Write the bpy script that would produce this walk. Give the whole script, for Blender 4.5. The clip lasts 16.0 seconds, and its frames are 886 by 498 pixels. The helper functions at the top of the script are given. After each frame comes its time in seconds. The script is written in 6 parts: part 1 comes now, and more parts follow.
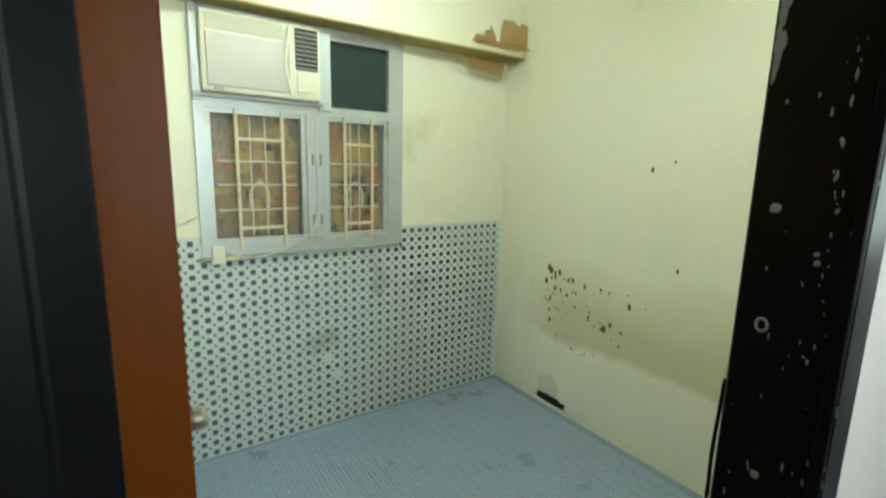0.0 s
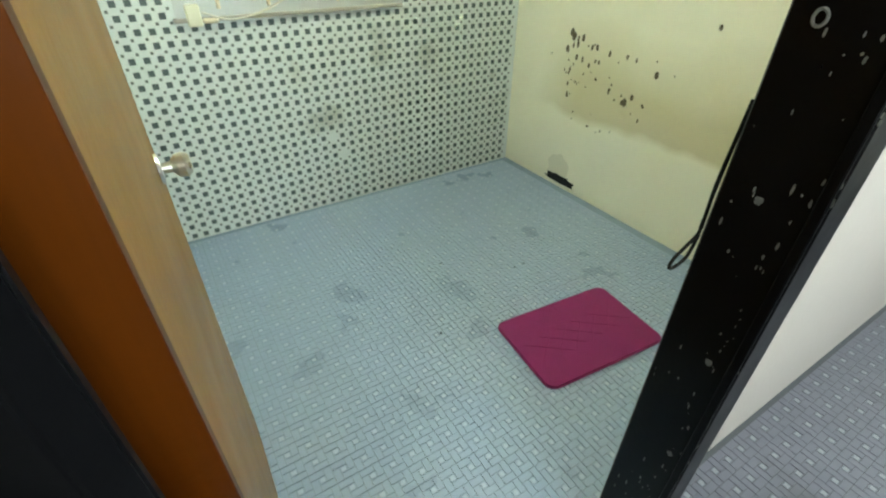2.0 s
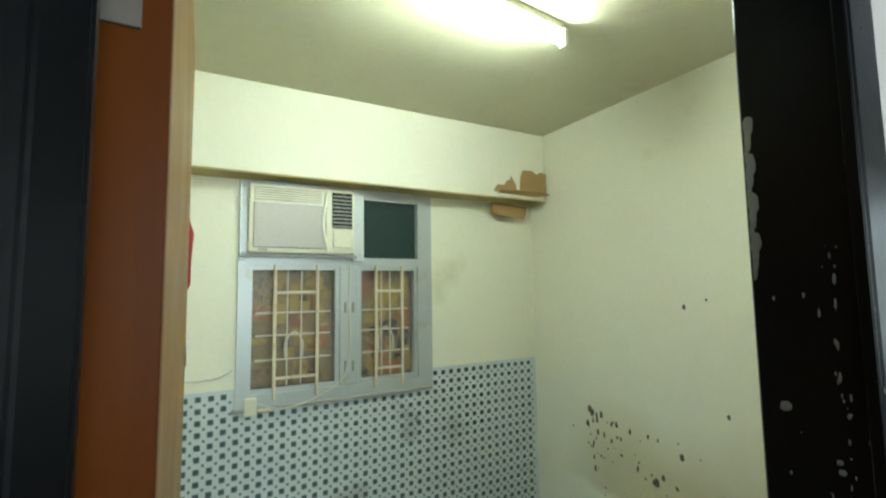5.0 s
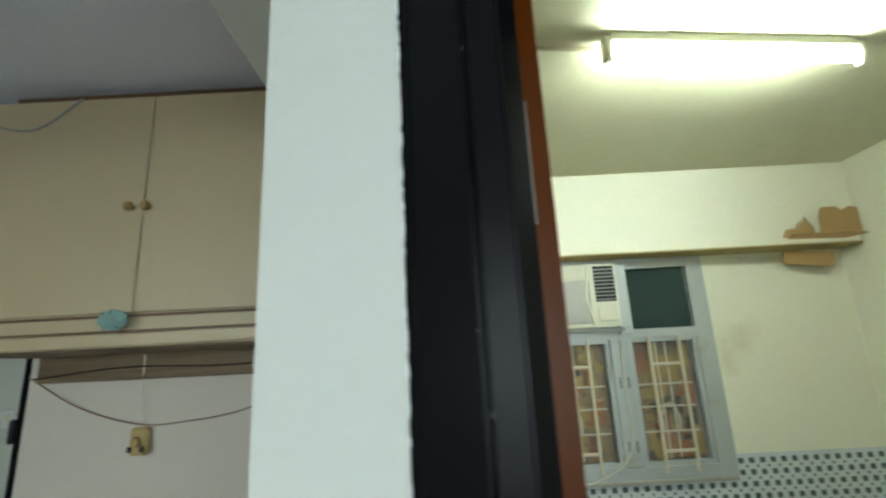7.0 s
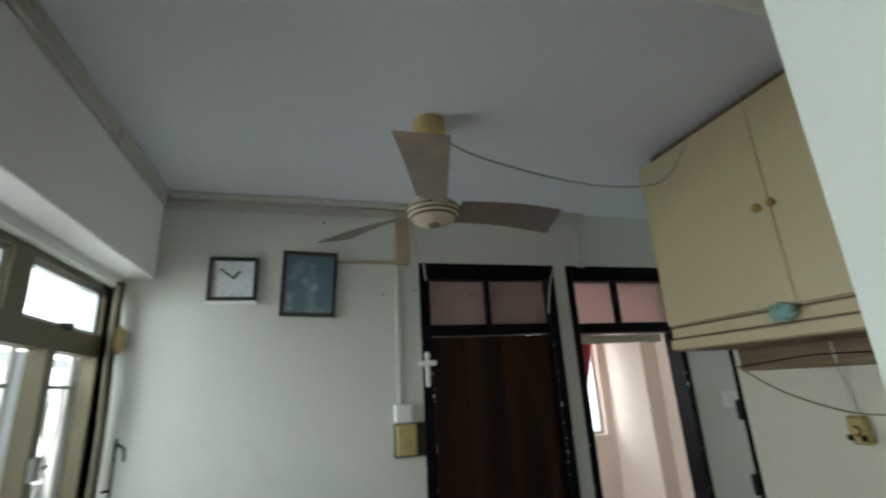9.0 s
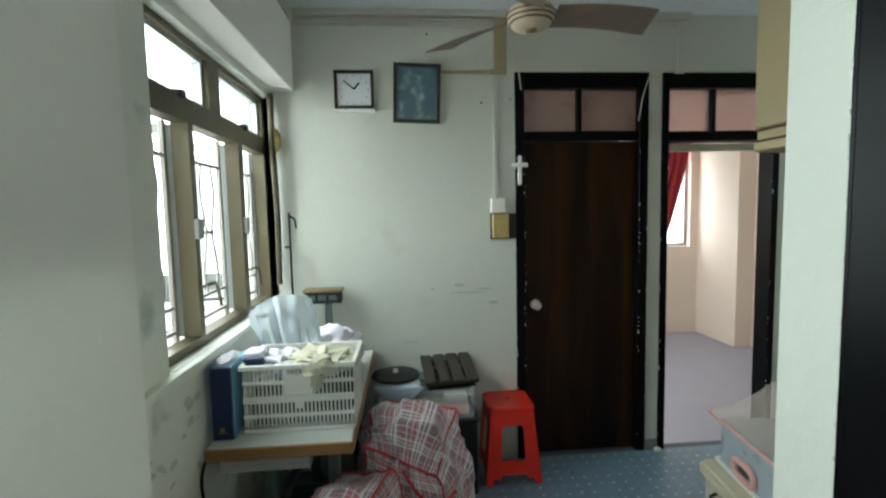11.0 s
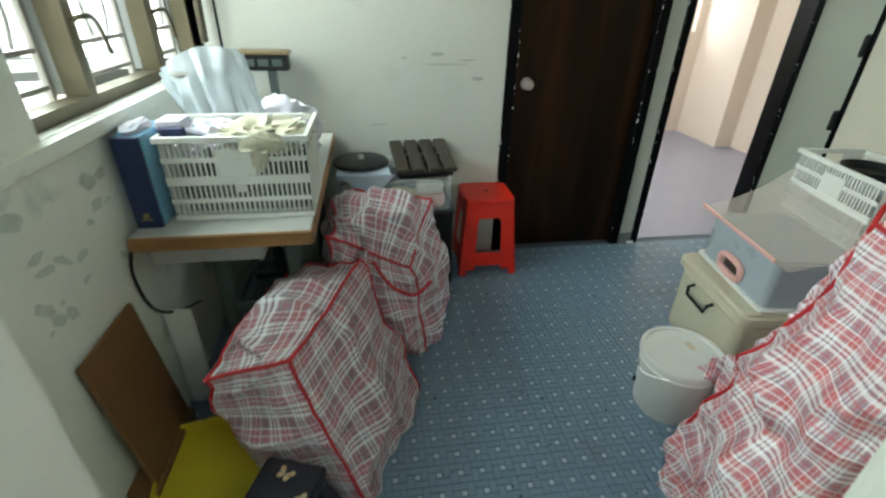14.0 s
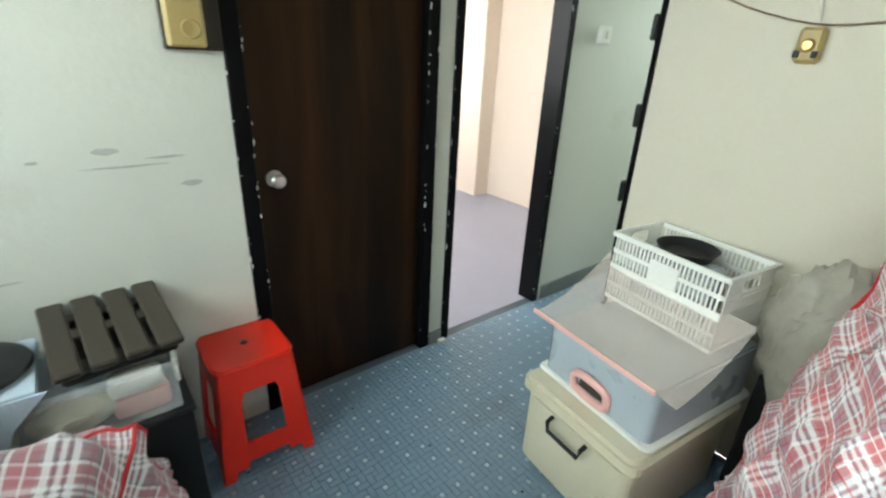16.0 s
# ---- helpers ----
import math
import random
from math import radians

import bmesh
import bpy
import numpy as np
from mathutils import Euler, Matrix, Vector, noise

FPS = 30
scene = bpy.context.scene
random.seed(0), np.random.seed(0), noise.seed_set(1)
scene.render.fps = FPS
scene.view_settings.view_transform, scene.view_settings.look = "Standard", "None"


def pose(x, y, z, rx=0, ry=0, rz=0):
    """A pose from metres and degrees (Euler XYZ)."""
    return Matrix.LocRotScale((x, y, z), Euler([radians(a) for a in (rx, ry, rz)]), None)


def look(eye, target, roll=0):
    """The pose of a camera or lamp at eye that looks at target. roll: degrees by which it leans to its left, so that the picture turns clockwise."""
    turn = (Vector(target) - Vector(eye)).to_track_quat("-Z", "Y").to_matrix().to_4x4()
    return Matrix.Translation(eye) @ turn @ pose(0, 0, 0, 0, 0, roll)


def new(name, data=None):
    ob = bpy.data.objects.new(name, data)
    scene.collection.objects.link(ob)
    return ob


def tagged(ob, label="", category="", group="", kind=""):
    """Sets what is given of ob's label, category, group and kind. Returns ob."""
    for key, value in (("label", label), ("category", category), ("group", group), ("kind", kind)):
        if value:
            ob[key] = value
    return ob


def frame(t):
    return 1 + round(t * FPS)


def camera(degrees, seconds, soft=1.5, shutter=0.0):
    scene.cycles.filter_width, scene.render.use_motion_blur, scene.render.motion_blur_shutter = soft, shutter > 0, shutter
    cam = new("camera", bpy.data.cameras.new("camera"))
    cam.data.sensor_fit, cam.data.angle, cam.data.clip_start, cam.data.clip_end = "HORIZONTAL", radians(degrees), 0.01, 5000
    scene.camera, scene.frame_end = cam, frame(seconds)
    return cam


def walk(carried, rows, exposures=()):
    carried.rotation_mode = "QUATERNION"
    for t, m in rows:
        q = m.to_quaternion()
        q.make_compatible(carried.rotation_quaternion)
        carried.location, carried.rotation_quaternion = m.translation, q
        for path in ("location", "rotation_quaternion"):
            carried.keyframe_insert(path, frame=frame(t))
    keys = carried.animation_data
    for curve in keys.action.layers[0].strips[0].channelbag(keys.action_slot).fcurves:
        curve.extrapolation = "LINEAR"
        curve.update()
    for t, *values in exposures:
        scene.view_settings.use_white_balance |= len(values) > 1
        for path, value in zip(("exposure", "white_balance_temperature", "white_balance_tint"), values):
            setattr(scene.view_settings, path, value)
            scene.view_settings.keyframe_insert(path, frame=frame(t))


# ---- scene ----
cam = camera(87.9, 16.0, soft=2.2, shutter=0.3)
PATH = [
    (0, (-0.648, 0.468, 1.570), (0.453, 2.101, 1.224), 1.4),
    (0.5, (-0.612, 0.469, 1.523), (0.466, 2.020, 0.867), 1.2),
    (1, (-0.584, 0.465, 1.477), (0.395, 1.960, 0.577), 0.5),
    (1.5, (-0.577, 0.463, 1.440), (0.344, 1.886, 0.379), 0.5),
    (2, (-0.576, 0.473, 1.430), (0.297, 1.864, 0.288), 0.3),
    (2.5, (-0.576, 0.473, 1.470), (0.312, 1.926, 0.422), -0.0),
    (3, (-0.589, 0.461, 1.550), (0.371, 2.067, 0.845), -0.0),
    (3.5, (-0.603, 0.449, 1.594), (0.395, 2.128, 1.166), -0.2),
    (4, (-0.614, 0.442, 1.629), (0.402, 2.157, 1.462), -0.0),
    (4.2, (-0.610, 0.441, 1.643), (0.403, 2.164, 1.557), 0.3),
    (6.3, (-0.613, 0.322, 1.743), (-0.011, 2.179, 2.180), -1.4),
    (6.5, (-0.630, 0.310, 1.740), (-0.229, 2.218, 2.187), -1.0),
    (6.6, (-0.643, 0.302, 1.742), (-0.343, 2.228, 2.191), -1.1),
    (7, (-0.746, 0.343, 1.762), (-0.756, 2.286, 2.236), -2.9),
    (7.3, (-0.807, 0.394, 1.795), (-0.989, 2.331, 2.260), -4.3),
    (7.5, (-0.826, 0.403, 1.806), (-1.178, 2.311, 2.292), -5.4),
    (8, (-0.757, 0.376, 1.804), (-1.853, 1.936, 2.408), -6.0),
    (8.2, (-0.701, 0.354, 1.799), (-2.041, 1.701, 2.424), -4.8),
    (8.5, (-0.683, 0.327, 1.779), (-2.262, 1.399, 2.375), -5.2),
    (9, (-0.615, 0.242, 1.760), (-2.452, 0.789, 2.331), -3.2),
    (9.2, (-0.563, 0.198, 1.760), (-2.443, 0.587, 2.320), -2.5),
    (11.3, (-0.234, 0.142, 1.579), (-2.206, 0.307, 1.288), -0.9),
    (11.5, (-0.214, 0.142, 1.563), (-2.170, 0.310, 1.181), -0.5),
    (12, (-0.194, 0.137, 1.485), (-2.076, 0.307, 0.829), 0.3),
    (12.5, (-0.183, 0.135, 1.407), (-1.952, 0.293, 0.487), 1.1),
    (13, (-0.240, 0.126, 1.367), (-1.933, 0.271, 0.312), 1.3),
    (13.5, (-0.441, 0.119, 1.397), (-2.136, 0.273, 0.347), 1.6),
    (14, (-0.616, 0.13, 1.416), (-2.342, 0.402, 0.444), 1.4),
    (14.5, (-0.837, 0.182, 1.438), (-2.596, 0.624, 0.597), 1.7),
    (15, (-1.047, 0.258, 1.449), (-2.782, 0.856, 0.654), 1.4),
    (15.5, (-1.255, 0.331, 1.432), (-2.848, 1.255, 0.651), 2.2),
    (16, (-1.441, 0.394, 1.455), (-2.86, 1.566, 0.672), 2.8),
]
EXPOSURES = [(0.0, 0.26, 6000, -2), (1.0, 0.50, 6100, -2), (1.5, 0.70, 6300, 0), (2.5, 0.66, 6200, 0), (3.5, 0.34, 5900, 0), (4.2, 0.10, 5700, 0), (6.3, -0.24, 5900, 2), (7.0, -0.26, 5800, 3), (7.5, -0.46, 5650, 3), (8.0, -0.16, 5700, 3), (8.5, -0.10, 5700, 2), (9.2, -0.48, 6000, 3), (11.3, 0.10, 6000, -2), (12.5, 0.78, 6000, -2), (13.5, 0.68, 6100, -3), (14.0, 0.36, 6100, -3), (15.0, 0.40, 6100, -2), (15.5, 0.88, 6100, -1), (16.0, 0.90, 6100, 0)]
walk(cam, [(t, look(e, a, r)) for t, e, a, r in PATH], EXPOSURES)

# ---- daylight ----
world = bpy.data.worlds.new("sky")
scene.world = world
world.use_nodes = True
wn = world.node_tree
sky = wn.nodes.new("ShaderNodeTexSky")
sky.sky_type, sky.sun_disc = "NISHITA", False
sky.sun_elevation, sky.sun_rotation = radians(46), radians(40)
wn.links.new(sky.outputs[0], wn.nodes["Background"].inputs[0])
wn.nodes["Background"].inputs[1].default_value = 0.12
sun = new("sun", bpy.data.lights.new("sun", "SUN"))
sun.data.energy, sun.data.angle, sun.data.color = 2.0, radians(0.6), (1, 0.95, 0.86)
sun.matrix_world = look((0, 0, 8), (-5.0, -6.0, 0))


def area(name, eye, target, w, h, power, color):
    data = bpy.data.lights.new(name, "AREA")
    data.shape, data.size, data.size_y, data.energy, data.color = "RECTANGLE", w, h, power, color
    ob = new(name, data)
    ob.matrix_world = look(eye, target)
    return ob


area("window_light_living", (-2.44, -1.45, 2.15), (-1.85, 0.5, 0.75), 2.0, 1.5, 118, (0.96, 1.0, 0.97))
area("window_light_hall", (-0.12, -1.40, 1.75), (-0.35, 0.5, 1.55), 1.1, 0.9, 27, (0.92, 1.0, 0.98))
# fill lamp added at the unseen hall end to brighten the pier
area("fill_light_hall_end", (3.22, -0.35, 1.65), (0.0, -0.2, 1.3), 1.2, 1.1, 14, (0.94, 1.0, 0.97))
area("window_light_far_room", (-6.05, 3.2, 1.75), (-4.2, 3.0, 1.2), 0.9, 1.1, 16, (1.0, 0.97, 0.95))
# lamp added in an unseen opening to light the far room evenly
area("fill_light_far_side", (-4.6, 0.10, 1.75), (-4.6, 3.0, 1.1), 1.2, 1.1, 34, (1.0, 0.97, 0.95))
# fill lamp added at the unseen passage end to brighten the passage wall
area("fill_light_passage", (-2.75, 5.08, 1.8), (-2.85, 2.5, 1.2), 0.5, 0.9, 15, (0.95, 1.0, 0.97))


# ---- materials ----
def mat(name, col, rough=0.5, metal=0.0, var=0.18, scale=5.0, fine=60.0, bump=0.15, dirt=None, dirt_at=0.62, dirt_scale=3.0, stretch=(1, 1, 1), emit=0.0, alpha=1.0, trans=0.0, depth=0.004, coat=0.0):
    m = bpy.data.materials.new(name)
    m.use_nodes = True
    t = m.node_tree
    b = t.nodes["Principled BSDF"]
    tc = t.nodes.new("ShaderNodeTexCoord")
    mp = t.nodes.new("ShaderNodeMapping")
    mp.inputs["Scale"].default_value = stretch
    t.links.new(tc.outputs["Object"], mp.inputs[0])

    def nz(sc, det=4.0):
        n = t.nodes.new("ShaderNodeTexNoise")
        n.inputs["Scale"].default_value, n.inputs["Detail"].default_value = sc, det
        t.links.new(mp.outputs[0], n.inputs["Vector"])
        return n

    def mix(fac, a, c):
        x = t.nodes.new("ShaderNodeMix")
        x.data_type = "RGBA"
        t.links.new(fac, x.inputs[0])
        for sock, v in ((x.inputs[6], a), (x.inputs[7], c)):
            if isinstance(v, tuple):
                sock.default_value = (*v, 1)
            else:
                t.links.new(v, sock)
        return x.outputs[2]

    big, small = nz(scale), nz(fine, 6.0)
    lo = tuple(max(0, c * (1 - var)) for c in col)
    hi = tuple(min(1, c * (1 + var * 0.6)) for c in col)
    c1 = mix(big.outputs[0], lo, hi)
    c2 = mix(small.outputs[0], lo, hi)
    half = t.nodes.new("ShaderNodeMix")
    half.data_type = "RGBA"
    half.inputs[0].default_value = 0.35
    t.links.new(c1, half.inputs[6]), t.links.new(c2, half.inputs[7])
    out = half.outputs[2]
    if dirt:
        dn = nz(dirt_scale, 8.0)
        ramp = t.nodes.new("ShaderNodeMapRange")
        ramp.inputs["From Min"].default_value, ramp.inputs["From Max"].default_value = dirt_at, min(1.0, dirt_at + 0.14)
        t.links.new(dn.outputs[0], ramp.inputs[0])
        out = mix(ramp.outputs[0], out, dirt)
    t.links.new(out, b.inputs["Base Color"])
    rr = t.nodes.new("ShaderNodeMapRange")
    rr.inputs["To Min"].default_value, rr.inputs["To Max"].default_value = max(0.02, rough - 0.1), min(1, rough + 0.1)
    t.links.new(big.outputs[0], rr.inputs[0])
    t.links.new(rr.outputs[0], b.inputs["Roughness"])
    b.inputs["Metallic"].default_value = metal
    b.inputs["Coat Weight"].default_value = coat
    b.inputs["Transmission Weight"].default_value = trans
    b.inputs["Alpha"].default_value = alpha
    if bump:
        bp = t.nodes.new("ShaderNodeBump")
        bp.inputs["Strength"].default_value, bp.inputs["Distance"].default_value = bump, depth
        t.links.new(small.outputs[0], bp.inputs["Height"])
        t.links.new(bp.outputs[0], b.inputs["Normal"])
    if emit:
        b.inputs["Emission Color"].default_value = (*col, 1)
        b.inputs["Emission Strength"].default_value = emit
    m["out"] = 0
    return m


def wood(name, dark, light, rough=0.4, along="z", coat=0.0, grain=None):
    """Streaky veneer: stretched noise along the grain."""
    m = mat(name, dark, rough, coat=coat)
    t = m.node_tree
    b = t.nodes["Principled BSDF"]
    tc = t.nodes.new("ShaderNodeTexCoord")
    mp = t.nodes.new("ShaderNodeMapping")
    mp.inputs["Scale"].default_value = grain or {"z": (22, 22, 1.2), "x": (1.2, 22, 22), "y": (22, 1.2, 22)}[along]
    n = t.nodes.new("ShaderNodeTexNoise")
    n.inputs["Scale"].default_value, n.inputs["Detail"].default_value, n.inputs["Distortion"].default_value = 1.0, 6.0, 0.7
    r = t.nodes.new("ShaderNodeValToRGB")
    r.color_ramp.elements[0].position, r.color_ramp.elements[1].position = 0.32, 0.72
    r.color_ramp.elements[0].color, r.color_ramp.elements[1].color = (*dark, 1), (*light, 1)
    t.links.new(tc.outputs["Object"], mp.inputs[0]), t.links.new(mp.outputs[0], n.inputs["Vector"])
    t.links.new(n.outputs[0], r.inputs[0]), t.links.new(r.outputs[0], b.inputs["Base Color"])
    return m


def plaid(name, base, bands):
    """Woven plastic check: coloured bands along u and v, in metres of the cloth."""
    m = mat(name, base, 0.34, var=0.05, bump=0.75, fine=26, depth=0.014)
    t = m.node_tree
    b = t.nodes["Principled BSDF"]
    uv = t.nodes.new("ShaderNodeUVMap")
    sp = t.nodes.new("ShaderNodeSeparateXYZ")
    t.links.new(uv.outputs[0], sp.inputs[0])

    def band(axis, period, lo, hi):
        q = t.nodes.new("ShaderNodeMath")
        q.operation = "MULTIPLY"
        q.inputs[1].default_value = 1 / period
        t.links.new(sp.outputs[axis], q.inputs[0])
        f = t.nodes.new("ShaderNodeMath")
        f.operation = "FRACT"
        t.links.new(q.outputs[0], f.inputs[0])
        a = t.nodes.new("ShaderNodeMath")
        a.operation = "GREATER_THAN"
        a.inputs[1].default_value = lo
        c = t.nodes.new("ShaderNodeMath")
        c.operation = "LESS_THAN"
        c.inputs[1].default_value = hi
        t.links.new(f.outputs[0], a.inputs[0]), t.links.new(f.outputs[0], c.inputs[0])
        k = t.nodes.new("ShaderNodeMath")
        k.operation = "MULTIPLY"
        t.links.new(a.outputs[0], k.inputs[0]), t.links.new(c.outputs[0], k.inputs[1])
        return k.outputs[0]

    out = None
    for axis, period, lo, hi, col, amount in bands:
        k = t.nodes.new("ShaderNodeMath")
        k.operation = "MULTIPLY"
        k.inputs[1].default_value = amount
        t.links.new(band(axis, period, lo, hi), k.inputs[0])
        x = t.nodes.new("ShaderNodeMix")
        x.data_type = "RGBA"
        t.links.new(k.outputs[0], x.inputs[0])
        if out is None:
            x.inputs[6].default_value = (*base, 1)
        else:
            t.links.new(out, x.inputs[6])
        x.inputs[7].default_value = (*col, 1)
        out = x.outputs[2]
    t.links.new(out, b.inputs["Base Color"])
    return m


WALL_A = mat("cream_plaster", (0.85, 0.83, 0.67), 0.6, var=0.07, scale=1.6, fine=38, bump=0.22, dirt=(0.60, 0.55, 0.36), dirt_at=0.66, dirt_scale=1.4)
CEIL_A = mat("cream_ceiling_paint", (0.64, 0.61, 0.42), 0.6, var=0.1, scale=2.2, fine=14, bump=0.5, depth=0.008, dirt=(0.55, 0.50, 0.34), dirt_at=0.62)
WALL_L = mat("off_white_plaster", (0.63, 0.64, 0.57), 0.65, var=0.07, scale=1.3, fine=40, bump=0.4, dirt=(0.52, 0.50, 0.43), dirt_at=0.63, dirt_scale=1.7)
WALL_C = mat("warm_cream_plaster", (0.60, 0.565, 0.46), 0.65, var=0.06, scale=1.4, fine=40, bump=0.2, dirt=(0.52, 0.49, 0.40), dirt_at=0.62, dirt_scale=1.8)
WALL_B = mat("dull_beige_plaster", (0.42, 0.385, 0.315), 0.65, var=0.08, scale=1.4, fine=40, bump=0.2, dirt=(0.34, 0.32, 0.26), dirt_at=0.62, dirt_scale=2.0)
WALL_W = mat("white_plaster", (0.85, 0.85, 0.81), 0.6, var=0.06, scale=1.5, fine=30, bump=0.35, dirt=(0.66, 0.65, 0.58), dirt_at=0.67, dirt_scale=2.2)
WALL_P = mat("pinkish_cream_paint", (0.82, 0.71, 0.61), 0.6, var=0.06, scale=1.5, bump=0.15)
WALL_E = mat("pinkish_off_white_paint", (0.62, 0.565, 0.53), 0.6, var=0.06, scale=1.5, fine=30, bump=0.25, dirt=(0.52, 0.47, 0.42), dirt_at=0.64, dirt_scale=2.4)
CEIL_L = mat("grey_ceiling_paint", (0.77, 0.80, 0.85), 0.6, var=0.06, scale=1.2, fine=25, bump=0.2)
BLACK = mat("black_gloss_paint", (0.003, 0.003, 0.0036), 0.33, var=0.4, scale=9, fine=90, bump=0.10, dirt=(0.30, 0.29, 0.25), dirt_at=0.80, dirt_scale=40, depth=0.003)
SKIRT = mat("grey_skirting_paint", (0.20, 0.21, 0.20), 0.5, dirt=(0.32, 0.32, 0.3), dirt_at=0.62)
DOORWOOD = wood("dark_brown_veneer", (0.006, 0.003, 0.002), (0.046, 0.019, 0.006), 0.36, grain=(6, 6, 0.7))
LEAFWOOD = wood("tan_veneer", (0.20, 0.092, 0.006), (0.29, 0.145, 0.011), 0.35, grain=(9, 9, 0.6))
EDGEWOOD = wood("reddish_brown_lipping", (0.052, 0.010, 0.0005), (0.105, 0.027, 0.0012), 0.4, grain=(14, 14, 0.8))
CABINET = mat("cream_cabinet_laminate", (0.50, 0.42, 0.25), 0.4, var=0.06, scale=2, bump=0.05)
BROWNLINE = mat("brown_trim_paint", (0.13, 0.07, 0.03), 0.5)
GROUT = mat("pale_grout", (0.66, 0.71, 0.71), 0.6, var=0.15, scale=7, fine=200, bump=0.2, dirt=(0.42, 0.44, 0.40), dirt_at=0.60)
DARKTILE = mat("slate_blue_mosaic", (0.085, 0.115, 0.125), 0.3, var=0.3, scale=20, bump=0.05)
SMALLTILE = mat("grey_mosaic", (0.15, 0.17, 0.165), 0.35, var=0.3, scale=20, bump=0.05)
BLUETILE = mat("blue_floor_mosaic", (0.19, 0.275, 0.355), 0.36, var=0.22, scale=6, fine=35, bump=0.08, dirt=(0.15, 0.18, 0.20), dirt_at=0.58, dirt_scale=2.6)
BLUEJOINT = mat("dark_floor_joint", (0.10, 0.125, 0.145), 0.7, var=0.2, scale=5)
DOTTILE = mat("white_floor_mosaic", (0.50, 0.56, 0.62), 0.35, var=0.25, scale=14, bump=0.05, dirt=(0.20, 0.26, 0.32), dirt_at=0.50, dirt_scale=6)
PALETILE = mat("pale_blue_grey_mosaic", (0.31, 0.39, 0.53), 0.30, var=0.16, scale=4, fine=30, bump=0.08)
PALEJOINT = mat("grey_floor_joint", (0.25, 0.32, 0.41), 0.7, var=0.2, scale=5)
PALEDOT = mat("light_floor_mosaic", (0.42, 0.50, 0.62), 0.32, var=0.2, scale=14, bump=0.05)
LILAC = mat("lilac_floor_sheet", (0.36, 0.37, 0.47), 0.35, var=0.1, scale=3, fine=50, bump=0.1, dirt=(0.38, 0.385, 0.47), dirt_at=0.55)
HALLFLOOR = mat("grey_hall_floor_mosaic", (0.215, 0.22, 0.265), 0.4, var=0.25, scale=5, fine=35, bump=0.1, dirt=(0.16, 0.16, 0.18), dirt_at=0.56, dirt_scale=3)
HALLJOINT = mat("dark_grey_floor_joint", (0.13, 0.135, 0.15), 0.7, var=0.2, scale=5)
HALLDOT = mat("light_grey_floor_mosaic", (0.36, 0.37, 0.42), 0.35, var=0.25, scale=14, bump=0.05)
ALU = mat("aluminium_frame", (0.52, 0.55, 0.55), 0.42, 0.45, var=0.12, scale=8, bump=0.08, dirt=(0.45, 0.44, 0.38), dirt_at=0.62, dirt_scale=7)
OLIVE = mat("olive_bronze_frame", (0.13, 0.11, 0.065), 0.42, 0.35, var=0.2, scale=9, bump=0.1)
GREYBAR = mat("grey_grille_paint", (0.34, 0.32, 0.29), 0.5, 0.1, var=0.2, scale=9)
CREAMBAR = mat("cream_grille_paint", (0.66, 0.58, 0.42), 0.5, var=0.2, scale=14, bump=0.15, dirt=(0.38, 0.26, 0.14), dirt_at=0.62, dirt_scale=18)
CHROME = mat("satin_steel", (0.64, 0.63, 0.60), 0.30, 1.0, var=0.08, scale=20, bump=0.03)
BRASS = mat("aged_brass", (0.42, 0.30, 0.12), 0.32, 0.9, var=0.2, scale=20)
WHITEP = mat("white_plastic", (0.78, 0.79, 0.74), 0.35, var=0.05, scale=9, bump=0.05, dirt=(0.62, 0.61, 0.53), dirt_at=0.68, dirt_scale=7)
CREAMP = mat("yellowed_cream_plastic", (0.72, 0.70, 0.56), 0.38, var=0.06, scale=8, bump=0.04)
GREYP = mat("grey_plastic", (0.34, 0.34, 0.32), 0.45, var=0.08, scale=9)
DARKP = mat("black_plastic", (0.014, 0.015, 0.016), 0.4, var=0.3, scale=12, bump=0.1)
REDP = mat("red_plastic", (0.72, 0.026, 0.012), 0.33, var=0.12, scale=8, bump=0.06)
YELLOWP = mat("yellow_plastic", (0.58, 0.47, 0.02), 0.42, var=0.12, scale=9, bump=0.06)
GREENP = mat("pale_green_plastic", (0.36, 0.44, 0.16), 0.4, var=0.12)
PINKP = mat("pale_pink_plastic", (0.72, 0.42, 0.38), 0.4, var=0.06)
NAVY = mat("navy_cardboard", (0.010, 0.022, 0.085), 0.45, var=0.2, scale=10, bump=0.05)
SKYB = mat("light_blue_board", (0.20, 0.42, 0.60), 0.5, var=0.12, scale=7, bump=0.1, dirt=(0.30, 0.46, 0.56), dirt_at=0.55)
CLEAR = mat("cloudy_clear_plastic", (0.80, 0.84, 0.84), 0.28, var=0.05, alpha=0.16, bump=0.1)
MILKY = mat("milky_beige_plastic", (0.66, 0.62, 0.46), 0.36, var=0.08, alpha=0.93, bump=0.08)
PINKCLEAR = mat("frosted_pinkish_plastic", (0.84, 0.74, 0.66), 0.4, var=0.08, alpha=0.26, bump=0.08)
BLUECLEAR = mat("frosted_blue_grey_plastic", (0.44, 0.50, 0.55), 0.3, var=0.08, alpha=0.82, bump=0.06)
FILM = mat("thin_white_film", (0.66, 0.73, 0.77), 0.25, var=0.08, alpha=0.60, bump=0.3, fine=25)
GREYFILM = mat("dusty_grey_film", (0.40, 0.38, 0.31), 0.4, var=0.35, scale=14, alpha=0.92, bump=0.4, fine=30)
CARD = mat("brown_cardboard", (0.42, 0.27, 0.11), 0.75, var=0.14, scale=12, bump=0.2)
BOARD = mat("brown_hardboard", (0.17, 0.085, 0.032), 0.6, var=0.15, scale=10, bump=0.1)
